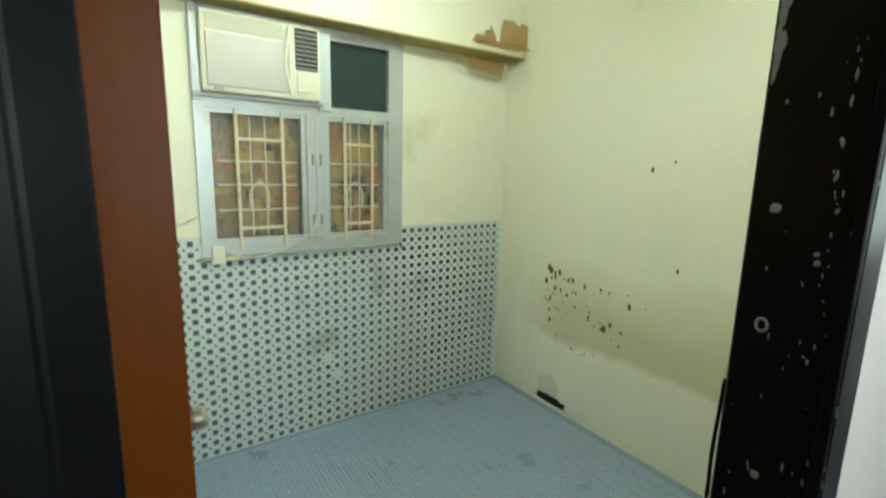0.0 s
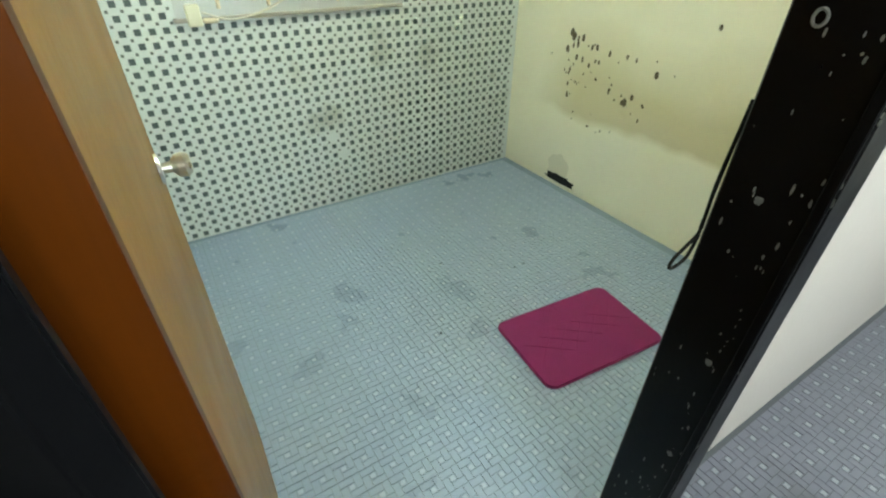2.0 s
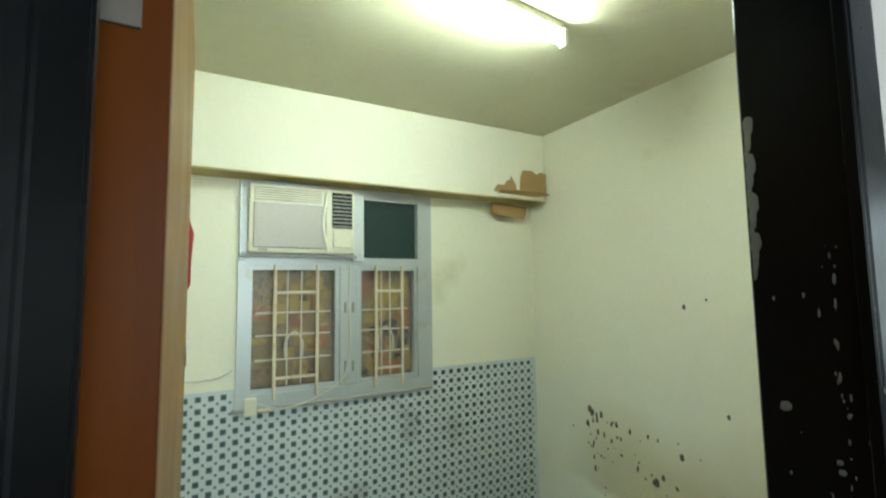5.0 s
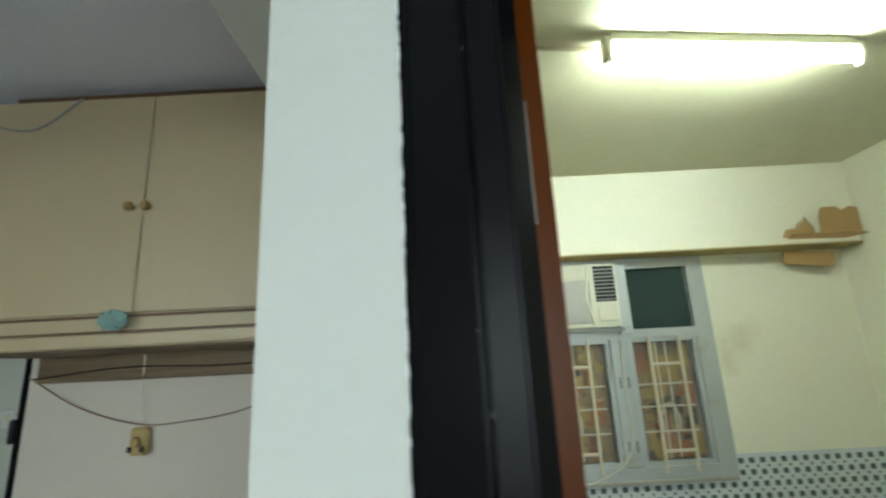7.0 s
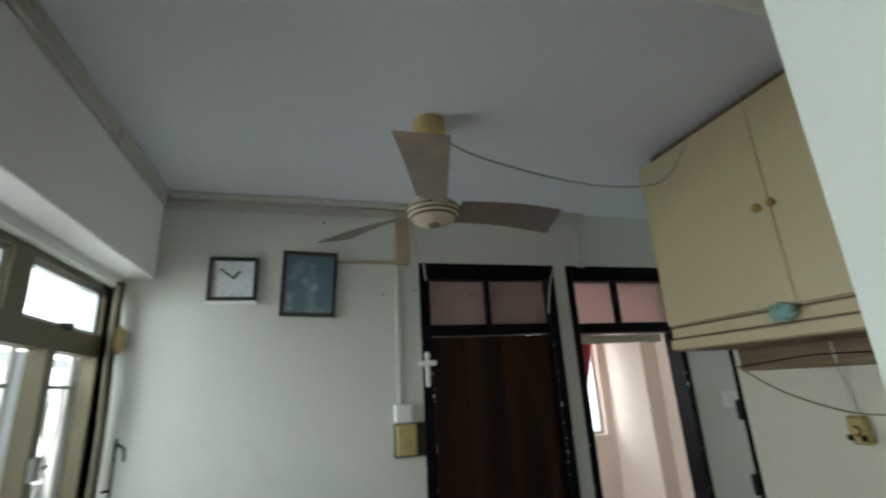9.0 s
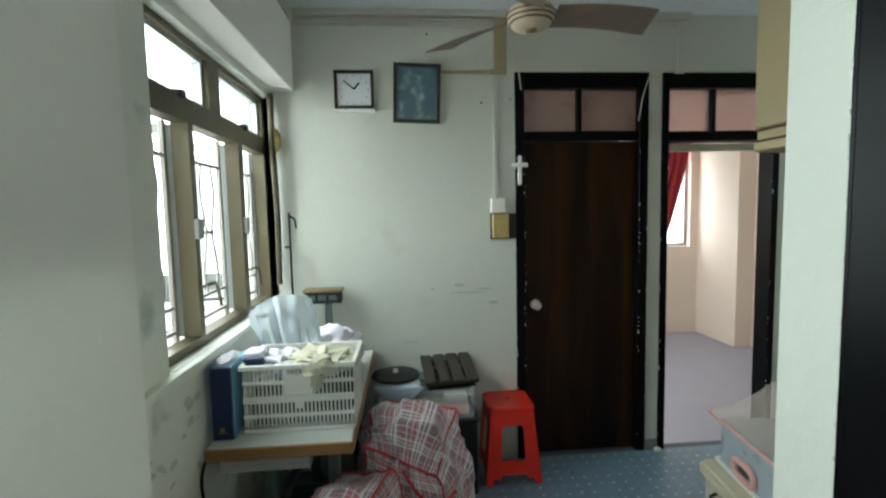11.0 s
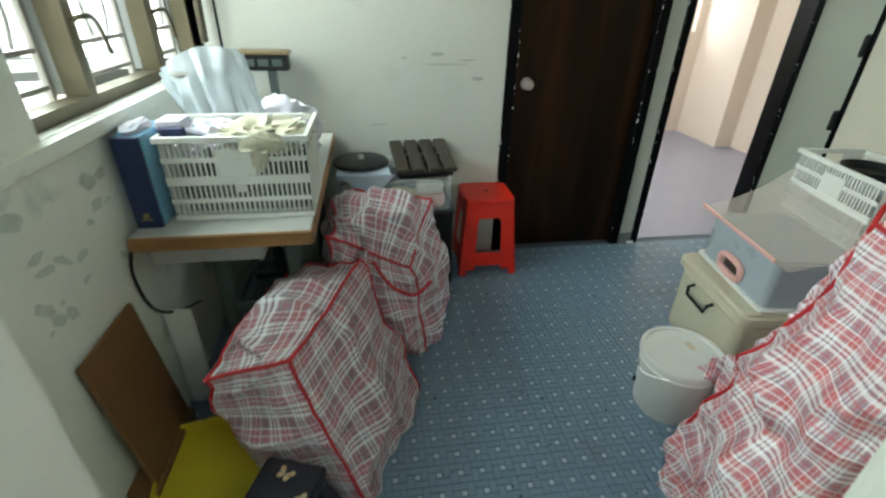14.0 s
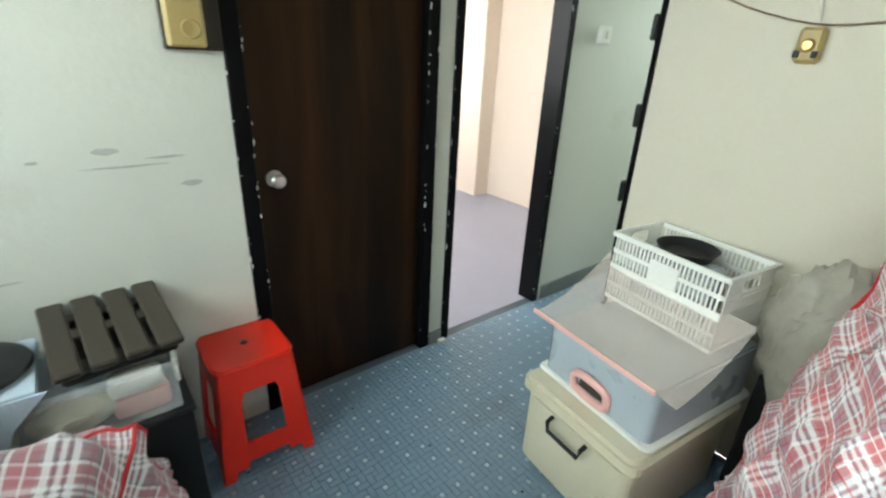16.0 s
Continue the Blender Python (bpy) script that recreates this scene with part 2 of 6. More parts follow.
TABLETOP = mat("worn_white_laminate", (0.58, 0.60, 0.57), 0.4, var=0.1, scale=6, dirt=(0.42, 0.41, 0.34), dirt_at=0.6)
TABLEEDGE = wood("orange_brown_ply_edge", (0.20, 0.10, 0.03), (0.34, 0.19, 0.07), 0.5, "y")
STEEL = mat("dull_brown_steel", (0.17, 0.145, 0.115), 0.5, 0.4, var=0.25, scale=30, bump=0.15)
IRON = mat("grey_green_cast_iron", (0.10, 0.13, 0.12), 0.5, 0.2, var=0.25, scale=14, bump=0.3)
VELVET = mat("black_vinyl", (0.020, 0.019, 0.028), 0.5, var=0.3, scale=16, bump=0.3, fine=120)
WING = mat("cream_and_orange_print", (0.66, 0.52, 0.30), 0.6, var=0.3, scale=60, dirt=(0.52, 0.16, 0.05), dirt_at=0.52, dirt_scale=70)
MAGENTA = mat("magenta_plush", (0.20, 0.012, 0.105), 0.95, var=0.25, scale=14, fine=240, bump=0.9, depth=0.004)
CROCHET = mat("cream_crochet_cloth", (0.64, 0.62, 0.47), 0.9, var=0.3, scale=30, fine=140, bump=1.0, depth=0.006)
TOWEL = mat("pale_blue_cloth", (0.50, 0.60, 0.70), 0.9, var=0.15, scale=9, bump=0.5, fine=120)
WHITECLOTH = mat("lilac_white_cloth", (0.66, 0.65, 0.72), 0.8, var=0.12, scale=9, bump=0.4)
REDCLOTH = mat("red_curtain_cloth", (0.34, 0.02, 0.03), 0.8, var=0.25, scale=10, bump=0.4)
GREYCLOTH = mat("dark_olive_curtain", (0.10, 0.085, 0.055), 0.85, var=0.3, scale=14, bump=0.5)
FANCREAM = mat("yellowed_fan_enamel", (0.58, 0.43, 0.18), 0.35, var=0.15, scale=9, bump=0.05)
FANWHITE = mat("cream_fan_enamel", (0.64, 0.56, 0.40), 0.35, var=0.15, scale=9, bump=0.05)
BLADE = mat("dusty_fan_blade", (0.23, 0.19, 0.155), 0.5, 0.1, var=0.25, scale=7, dirt=(0.32, 0.23, 0.15), dirt_at=0.52, dirt_scale=5)
PIPE = mat("grey_white_trunking", (0.58, 0.57, 0.50), 0.55, var=0.1, scale=6, dirt=(0.36, 0.31, 0.22), dirt_at=0.6, dirt_scale=6)
STAINPIPE = mat("brown_stained_trunking", (0.42, 0.35, 0.22), 0.6, var=0.2, scale=9)
UNDERSIDE = wood("tan_plywood", (0.11, 0.075, 0.032), (0.22, 0.16, 0.085), 0.6, "x")
DARKLINEN = mat("dark_grey_linen", (0.07, 0.075, 0.075), 0.9, var=0.4, scale=20, bump=0.4)
# yellow-brown that carries the shade under the bedroom beam
SOFFIT_SHADE = mat("shaded_soffit_brown", (0.42, 0.33, 0.12), 0.6, var=0.15, scale=5, fine=40, bump=0.2)
WIRE = mat("dull_black_wire", (0.006, 0.006, 0.006), 0.5)
TANWIRE = mat("tan_wire", (0.22, 0.15, 0.09), 0.5)
WHITEWIRE = mat("off_white_wire", (0.62, 0.60, 0.52), 0.5)
GLASS = mat("window_glass", (0.9, 0.95, 0.95), 0.03, var=0.02, alpha=0.05, bump=0.0)
SMOKED = mat("dark_green_pane", (0.020, 0.040, 0.038), 0.12, var=0.2, scale=5, bump=0.03)
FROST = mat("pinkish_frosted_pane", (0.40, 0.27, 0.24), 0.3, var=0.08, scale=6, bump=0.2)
# paler, translucent copy of the frosted pane: light from behind put into its colour
FROSTLIT = mat("backlit_pink_translucent_pane", (0.90, 0.70, 0.68), 0.5, var=0.06, scale=6, bump=0.2, trans=0.75)
ACSILVER = mat("silver_grey_panel", (0.42, 0.40, 0.36), 0.42, 0.2, var=0.06, scale=4)
DIAL = mat("white_dial", (0.70, 0.72, 0.74), 0.4, var=0.03)
PRINT = mat("blue_green_landscape_print", (0.10, 0.17, 0.20), 0.25, var=0.4, scale=9, dirt=(0.24, 0.32, 0.32), dirt_at=0.52, dirt_scale=9)
FRAMEWOOD = mat("dark_frame_wood", (0.035, 0.028, 0.022), 0.35, var=0.3, scale=20)
OLDIVORY = mat("yellowed_ivory_plastic", (0.42, 0.32, 0.12), 0.45, var=0.12, scale=20)
SCALETOP = mat("tan_scale_enamel", (0.20, 0.15, 0.075), 0.45, var=0.2, scale=14)
MINT = mat("mint_cloth", (0.22, 0.36, 0.31), 0.8, var=0.3, scale=40, bump=0.5)
MOULD = mat("dark_mould_spot", (0.13, 0.105, 0.06), 0.8, var=0.5, scale=40)
CHIP = mat("grey_paint_chip", (0.14, 0.14, 0.125), 0.7, var=0.3, scale=60)
CEMENT = mat("rough_cement", (0.40, 0.38, 0.33), 0.85, var=0.2, scale=12, bump=0.7, fine=50, depth=0.01)
TUBE = mat("lit_tube_glass", (0.95, 1.0, 0.84), 0.4, var=0.0, bump=0, emit=172.0)
BACKDROP = mat("bright_haze", (1.0, 0.98, 0.97), 1.0, var=0.02, bump=0, emit=2.6)
FACADE = mat("pale_pink_facade", (0.80, 0.70, 0.66), 0.9, var=0.06, scale=1, bump=0)


def check(name, base, white, red, dark, period):
    """Groups of white stripes edged with thin dark threads, between broad coloured stripes, both ways."""
    bands = []
    for axis, k in ((0, 1.0), (1, 0.85)):
        bands += [(axis, period, 0.40, 0.66, red, 0.50 * k), (axis, period, 0.74, 0.97, dark, 0.22 * k),
                  (axis, period, 0.00, 0.08, white, 0.85 * k), (axis, period, 0.10, 0.125, dark, 0.7 * k), (axis, period, 0.15, 0.21, white, 0.75 * k),
                  (axis, period, 0.23, 0.255, dark, 0.6 * k), (axis, period, 0.28, 0.36, white, 0.85 * k), (axis, period, 0.50, 0.53, white, 0.7 * k),
                  (axis, period, 0.66, 0.70, white, 0.75 * k), (axis, period, 0.71, 0.735, dark, 0.6 * k), (axis, period, 0.83, 0.86, red, 0.7 * k)]
    return plaid(name, base, bands)


BAGRED = check("red_white_check_weave", (0.40, 0.29, 0.30), (0.74, 0.76, 0.78), (0.40, 0.10, 0.13), (0.07, 0.06, 0.10), 0.098)
BAGPINK = check("bright_red_white_check_weave", (0.60, 0.36, 0.36), (0.86, 0.87, 0.88), (0.56, 0.035, 0.045), (0.10, 0.10, 0.20), 0.092)
PIPING = mat("red_webbing", (0.46, 0.015, 0.022), 0.55, var=0.25, scale=30, bump=0.4)



def stained(base, y0, y1, z0, z1, col, amount):
    """The same plaster with one greasy band of its own outline."""
    m = base.copy()
    t = m.node_tree
    b = t.nodes["Principled BSDF"]
    old = b.inputs["Base Color"].links[0].from_socket
    tc = t.nodes.new("ShaderNodeTexCoord")
    n = t.nodes.new("ShaderNodeTexNoise")
    n.inputs["Scale"].default_value = 2.5
    t.links.new(tc.outputs["Object"], n.inputs["Vector"])
    wob = t.nodes.new("ShaderNodeVectorMath")
    wob.operation = "MULTIPLY_ADD"
    wob.inputs[1].default_value = (0.22, 0.22, 0.22)
    t.links.new(n.outputs["Color"], wob.inputs[0]), t.links.new(tc.outputs["Object"], wob.inputs[2])
    sp = t.nodes.new("ShaderNodeSeparateXYZ")
    t.links.new(wob.outputs[0], sp.inputs[0])
    fac = None
    for axis, lo, hi in ((1, y0, y0 + 0.25), (1, y1, y1 - 0.35), (2, z0, z0 + 0.05), (2, z1, z1 - 0.35)):
        r = t.nodes.new("ShaderNodeMapRange")
        r.inputs["From Min"].default_value, r.inputs["From Max"].default_value = lo + 0.11, hi + 0.11
        t.links.new(sp.outputs[axis], r.inputs[0])
        if fac is None:
            fac = r.outputs[0]
        else:
            k = t.nodes.new("ShaderNodeMath")
            k.operation = "MULTIPLY"
            t.links.new(fac, k.inputs[0]), t.links.new(r.outputs[0], k.inputs[1])
            fac = k.outputs[0]
    k = t.nodes.new("ShaderNodeMath")
    k.operation = "MULTIPLY"
    k.inputs[1].default_value = amount
    t.links.new(fac, k.inputs[0])
    x = t.nodes.new("ShaderNodeMix")
    x.data_type = "RGBA"
    t.links.new(k.outputs[0], x.inputs[0]), t.links.new(old, x.inputs[6])
    x.inputs[7].default_value = (*col, 1)
    t.links.new(x.outputs[2], b.inputs["Base Color"])
    return m


WALL_A_GREASY = stained(WALL_A, 0.9, 2.75, 0.47, 1.05, (0.47, 0.40, 0.17), 0.55)
WALL_L_DUSTY = stained(WALL_L, -0.6, 0.9, 0.62, 1.45, (0.40, 0.42, 0.38), 0.38)

WALL_S = mat("stained_white_plaster", (0.80, 0.82, 0.76), 0.65, var=0.10, scale=4, fine=20, bump=0.6, dirt=(0.34, 0.42, 0.37), dirt_at=0.60, dirt_scale=4.5)
for dull, gloss in ((BLACK, 0.10), (DOORWOOD, 0.16), (EDGEWOOD, 0.1), (LEAFWOOD, 0.15), (DARKP, 0.2), (VELVET, 0.25), (WIRE, 0.1), (FRAMEWOOD, 0.25)):
    dull.node_tree.nodes["Principled BSDF"].inputs["Specular IOR Level"].default_value = gloss


# ---- mesh helpers ----
def link(name, bm, material, smooth=True):
    me = bpy.data.meshes.new(name)
    bm.normal_update()
    bm.to_mesh(me)
    bm.free()
    if smooth and len(me.polygons):
        me.polygons.foreach_set("use_smooth", [True] * len(me.polygons))
        me.set_sharp_from_angle(angle=radians(35))
    me.materials.append(material)
    return new(name, me)


def part(name, bm, material, parent, label="", smooth=True):
    ob = link(name, bm, material, smooth)
    ob.parent = parent
    root = parent
    while root.parent:
        root = root.parent
    if parent is root:
        ob.matrix_parent_inverse = Matrix.Translation(root.location).inverted() if root.type == "EMPTY" else Matrix.Identity(4)
    return tagged(ob, label)


def thing(name, at, label, category, group=""):
    ob = new(name)
    ob.empty_display_size = 0.1
    ob.location = at
    return tagged(ob, label, category, group)


def structure(name, bm, material, label, category, smooth=True):
    return tagged(link(name, bm, material, smooth), label, category, kind="structure")


def solid(name, bm, material, label, category, group=""):
    return tagged(link(name, bm, material), label, category, group)


def bx(x0, x1, y0, y1, z0, z1, bevel=0.0, bm=None, seg=1, m=None):
    """A box between the limits, its edges rounded; m: a pose for it."""
    own = bmesh.new()
    r = bmesh.ops.create_cube(own, size=1)
    for v in r["verts"]:
        v.co = ((x0 + x1) / 2 + v.co.x * (x1 - x0), (y0 + y1) / 2 + v.co.y * (y1 - y0), (z0 + z1) / 2 + v.co.z * (z1 - z0))
    if bevel:
        bmesh.ops.bevel(own, geom=own.edges[:], offset=min(bevel, 0.45 * min(abs(x1 - x0), abs(y1 - y0), abs(z1 - z0))), segments=seg, affect="EDGES", profile=0.6)
    if m:
        bmesh.ops.transform(own, matrix=m, verts=own.verts[:])
    return join(bm, own)


def join(bm, own):
    if bm is None:
        return own
    me = bpy.data.meshes.new("scratch")
    own.to_mesh(me)
    own.free()
    bm.from_mesh(me)
    bpy.data.meshes.remove(me)
    return bm


def cyl(p, q, r, r2=None, seg=12, bm=None, caps=True):
    p, q = Vector(p), Vector(q)
    own = bmesh.new()
    bmesh.ops.create_cone(own, cap_ends=caps, segments=seg, radius1=r, radius2=r if r2 is None else r2, depth=(q - p).length)
    rot = (q - p).to_track_quat("Z", "Y").to_matrix().to_4x4()
    bmesh.ops.transform(own, matrix=Matrix.Translation((p + q) / 2) @ rot, verts=own.verts[:])
    return join(bm, own)


def lathe(profile, at, seg=28, bm=None, m=None):
    """A turned shape from (radius, height) steps round the upright through at."""
    own = bmesh.new()
    rings = []
    for r, z in profile:
        rings.append([own.verts.new((r * math.cos(2 * math.pi * k / seg), r * math.sin(2 * math.pi * k / seg), z)) for k in range(seg)])
    for a, b in zip(rings, rings[1:]):
        for k in range(seg):
            own.faces.new((a[k], a[(k + 1) % seg], b[(k + 1) % seg], b[k]))
    bmesh.ops.remove_doubles(own, verts=own.verts[:], dist=1e-5)
    bmesh.ops.transform(own, matrix=Matrix.Translation(at) @ (m or Matrix.Identity(4)), verts=own.verts[:])
    bmesh.ops.recalc_face_normals(own, faces=own.faces[:])
    return join(bm, own)


def bez(points, n=24):
    """A smooth line through the points."""
    pts = [Vector(p) for p in points]
    pts = [2 * pts[0] - pts[1]] + pts + [2 * pts[-1] - pts[-2]]
    out = []
    for k in range(1, len(pts) - 2):
        a, b, c, d = pts[k - 1:k + 3]
        steps = max(3, n // (len(pts) - 3))
        for s in range(steps):
            u = s / steps
            out.append(0.5 * (2 * b + (c - a) * u + (2 * a - 5 * b + 4 * c - d) * u * u + (3 * b - a - 3 * c + d) * u ** 3))
    return out + [pts[-2]]


def wire(points, r, seg=7, bm=None, smooth=True, n=24):
    line = bez(points, n) if smooth else [Vector(p) for p in points]
    own = bmesh.new()
    rings = []
    for k, p in enumerate(line):
        d = (line[min(k + 1, len(line) - 1)] - line[max(k - 1, 0)]).normalized()
        side = d.cross(Vector((0.13, 0.31, 0.94))).normalized()
        up = side.cross(d)
        rings.append([own.verts.new(p + r * (math.cos(2 * math.pi * j / seg) * side + math.sin(2 * math.pi * j / seg) * up)) for j in range(seg)])
    for a, b in zip(rings, rings[1:]):
        for j in range(seg):
            own.faces.new((a[j], a[(j + 1) % seg], b[(j + 1) % seg], b[j]))
    own.faces.new(rings[0][::-1]), own.faces.new(rings[-1])
    return join(bm, own)


def blob(center, size, amp=0.25, freq=9.0, sub=4, bm=None, seed=0.0, flat=0.0):
    """A crumpled lump of cloth or film."""
    own = bmesh.new()
    bmesh.ops.create_icosphere(own, subdivisions=sub, radius=1)
    for v in own.verts:
        d = v.co.normalized()
        k = 1 + amp * noise.noise(d * freq * 0.35 + Vector((seed, 1, 2))) + amp * 0.7 * abs(noise.noise(d * freq + Vector((seed, 7, 3))))
        v.co = Vector((d.x * size[0], d.y * size[1], max(d.z, -1 + flat) * size[2])) * k
        if flat:
            v.co.z = max(v.co.z, -size[2] * (1 - flat))
    bmesh.ops.translate(own, vec=center, verts=own.verts[:])
    return join(bm, own)


def slab(poly, z0, z1, bm=None, bevel=0.0, m=None):
    """An upright prism over a plan outline."""
    own = bmesh.new()
    f = own.faces.new([own.verts.new((x, y, z0)) for x, y in poly])
    ext = bmesh.ops.extrude_face_region(own, geom=[f])
    bmesh.ops.translate(own, vec=(0, 0, z1 - z0), verts=[g for g in ext["geom"] if isinstance(g, bmesh.types.BMVert)])
    bmesh.ops.recalc_face_normals(own, faces=own.faces[:])
    if bevel:
        bmesh.ops.bevel(own, geom=own.edges[:], offset=bevel, segments=2, affect="EDGES")
    if m:
        bmesh.ops.transform(own, matrix=m, verts=own.verts[:])
    return join(bm, own)


def rounded(w, d, r, n=5):
    out = []
    for cx, cy, a in ((w - r, d - r, 0), (-w + r, d - r, 90), (-w + r, -d + r, 180), (w - r, -d + r, 270)):
        out += [(cx + r * math.cos(radians(a + 90 * k / n)), cy + r * math.sin(radians(a + 90 * k / n))) for k in range(n + 1)]
    return out


def wall_with_holes(axis, at, thick, u0, u1, z0, z1, holes, bm=None):
    """A wall across x or y with right-angled openings (u0, u1, z0, z1) cut through it, as joined blocks."""
    bm = bm or bmesh.new()
    us = sorted({u0, u1, *[h[0] for h in holes], *[h[1] for h in holes]})
    for a, b in zip(us, us[1:]):
        cuts = sorted((h[2], h[3]) for h in holes if h[0] <= a + 1e-6 and h[1] >= b - 1e-6)
        z = z0
        for lo, hi in cuts + [(z1, z1)]:
            if lo > z + 1e-6:
                if axis == "x":
                    bx(at, at + thick, a, b, z, lo, bm=bm)
                else:
                    bx(a, b, at, at + thick, z, lo, bm=bm)
            z = max(z, hi)
    bmesh.ops.remove_doubles(bm, verts=bm.verts[:], dist=1e-4)
    return bm

# ---- the large structure ----
CEIL = 2.79
# floors: joint beds, with the mosaic laid on them at the end of the file
floor_living = structure("floor_living", bx(-3.20, -0.905, -0.75, 2.20, -0.10, -0.004), BLUEJOINT, "worn blue mosaic floor with small white squares", "floor")
floor_a = structure("floor_bedroom", bx(-0.80, 1.72, 0.745, 3.16, -0.10, -0.004), PALEJOINT, "pale grey-blue mosaic floor of the tiled bedroom", "floor")
floor_passage = structure("floor_passage", bx(-3.20, -2.30, 2.20, 5.2, -0.10, -0.004), BLUEJOINT, "worn blue mosaic floor of the passage", "floor")
structure("floor_far_room", bx(-6.0, -3.145, 0.2, 5.2, -0.09, 0.0), LILAC, "lilac vinyl floor of the bright far room", "floor")
floor_hall = structure("floor_hall", bx(-0.905, 3.3, -1.45, 0.745, -0.10, -0.004), HALLJOINT, "grey mosaic floor of the hall", "floor")
structure("floor_hall_edge", bx(-0.905, -0.80, 0.745, 2.2, -0.10, -0.002), HALLFLOOR, "grey floor under the partition", "floor")
structure("ground", bx(-60, 60, -60, 60, -9.2, -9.0), FACADE, "pale ground far below the windows", "ground")

structure("ceiling_living", bx(-3.2, -1.2, -0.75, 2.4, CEIL, CEIL + 0.12), CEIL_L, "grey-white painted living room ceiling", "ceiling")
structure("ceiling_hall", bx(-1.2, 3.3, -1.45, 0.78, CEIL, CEIL + 0.12), CEIL_L, "grey-white painted hall ceiling", "ceiling")
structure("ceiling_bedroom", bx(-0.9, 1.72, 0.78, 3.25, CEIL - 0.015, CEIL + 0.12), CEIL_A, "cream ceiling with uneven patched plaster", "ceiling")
structure("ceiling_far_room", bx(-6.0, -3.2, 0.2, 5.2, CEIL, CEIL + 0.12), WALL_P, "pale ceiling of the far room", "ceiling")
structure("ceiling_passage", bx(-3.2, -1.2, 2.4, 5.2, CEIL, CEIL + 0.12), CEIL_L, "grey-white ceiling of the passage", "ceiling")

# living room, far wall with two doors
structure("wall_west", wall_with_holes("x", -3.20, 0.11, -0.75, 5.2, 0, CEIL, [(0.827, 1.678, 0, 2.44), (1.767, 2.56, 0, 2.44)]), WALL_L_DUSTY, "scuffed off-white plaster wall with two doorways", "wall")
# south wall with the window
structure("wall_south", wall_with_holes("y", -0.80, 0.17, -3.20, -1.2, 0, CEIL, [(-3.09, -1.78, 1.10, 2.29)]), WALL_S, "patched white wall below the living room window", "wall")
structure("beam_south", bx(-3.09, -1.2, -0.63, -0.49, 2.33, CEIL - 0.001, 0.004), WALL_W, "white plastered beam over the living room window", "beam")
# pier and cross beam between hall and living room
structure("column", bx(-1.20, -0.78, -0.80, -0.38, 0, CEIL, 0.008), WALL_W, "rough white plastered pier", "column")
structure("beam_cross", bx(-1.20, -0.906, -0.38, 2.2, 2.49, CEIL - 0.001, 0.006), WALL_L, "white plastered cross beam", "beam")
structure("wall_recess", wall_with_holes("y", -1.45, 0.12, -0.9, 3.3, 0, CEIL, [(-0.72, 0.48, 1.25, 2.25)]), WALL_W, "white hall wall with a window opening", "wall")
structure("wall_recess_side", bx(-0.90, -0.78, -1.33, -0.80, 0, CEIL), WALL_L, "cream side wall of the hall recess", "wall")
structure("wall_hall_end", wall_with_holes("x", 3.2, 0.12, -1.45, 3.2, 0, CEIL, [(-0.95, 0.25, 1.10, 2.20)]), WALL_W, "white wall at the hall end", "wall")
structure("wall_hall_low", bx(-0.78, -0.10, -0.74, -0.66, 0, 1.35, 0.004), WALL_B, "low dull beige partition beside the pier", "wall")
# sheet added over the pier's east face; dull colour stands in for weaker light
structure("pier_side_shade", bx(-0.7795, -0.772, -0.79, -0.383, 0, 2.30, 0.002), WALL_B, "added dull beige sheet that dims the side of the pier", "board")
# north wall of the living room, ending at the passage
structure("wall_north", bx(-2.41, -0.906, 2.20, 2.32, 0, CEIL), WALL_C, "cream plaster wall below the wall cabinet", "wall")
# the opening is added for the passage fill lamp
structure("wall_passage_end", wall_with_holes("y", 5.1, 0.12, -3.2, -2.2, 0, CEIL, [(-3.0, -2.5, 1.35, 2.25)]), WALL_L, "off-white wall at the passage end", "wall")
structure("wall_passage_side", bx(-2.41, -2.29, 2.32, 5.2, 0, CEIL), WALL_L, "off-white wall along the passage", "wall")
structure("skirting_passage", bx(-3.088, -3.075, 2.59, 5.1, 0, 0.10, 0.003), SKIRT, "grey painted skirting of the passage", "skirting")
structure("skirting_post", bx(-3.09, -3.078, 1.682, 1.763, 0, 0.075, 0.003), SKIRT, "grey skirting on the strip between two doors", "skirting")
# partition between hall and tiled bedroom
structure("wall_partition", slab([(-0.890, 0.6865), (-0.776, 0.6675), (-0.776, 0.80), (-0.885, 0.80)], 0, CEIL), WALL_L, "white plastered strip beside the bedroom doorway", "wall")
structure("wall_over_door", bx(-0.776, 0.215, 0.684, 0.80, 2.262, CEIL), WALL_W, "white plaster over the bedroom doorway", "wall")
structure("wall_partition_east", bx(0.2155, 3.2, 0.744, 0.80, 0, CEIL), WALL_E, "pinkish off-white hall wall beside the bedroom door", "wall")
structure("wall_bedroom_west", bx(-0.901, -0.80, 0.80, 3.16, 0, CEIL), WALL_A, "cream bedroom wall behind the open door", "wall")
wall_tiled = structure("wall_bedroom_north", wall_with_holes("y", 3.02, 0.16, -0.80, 1.58, 0, CEIL - 0.016, [(-0.385, 0.72, 1.09, 2.30)]), WALL_A, "cream bedroom wall with mosaic tiles on its lower half", "wall")
structure("wall_bedroom_east", bx(1.58, 1.72, 0.80, 3.16, 0, CEIL - 0.016), WALL_A_GREASY, "cream bedroom wall with a greasy band and mould", "wall")
structure("beam_bedroom", bx(-0.80, 1.58, 2.86, 3.02, 2.30, CEIL - 0.016, 0.004), WALL_A, "cream beam above the bedroom window", "beam")
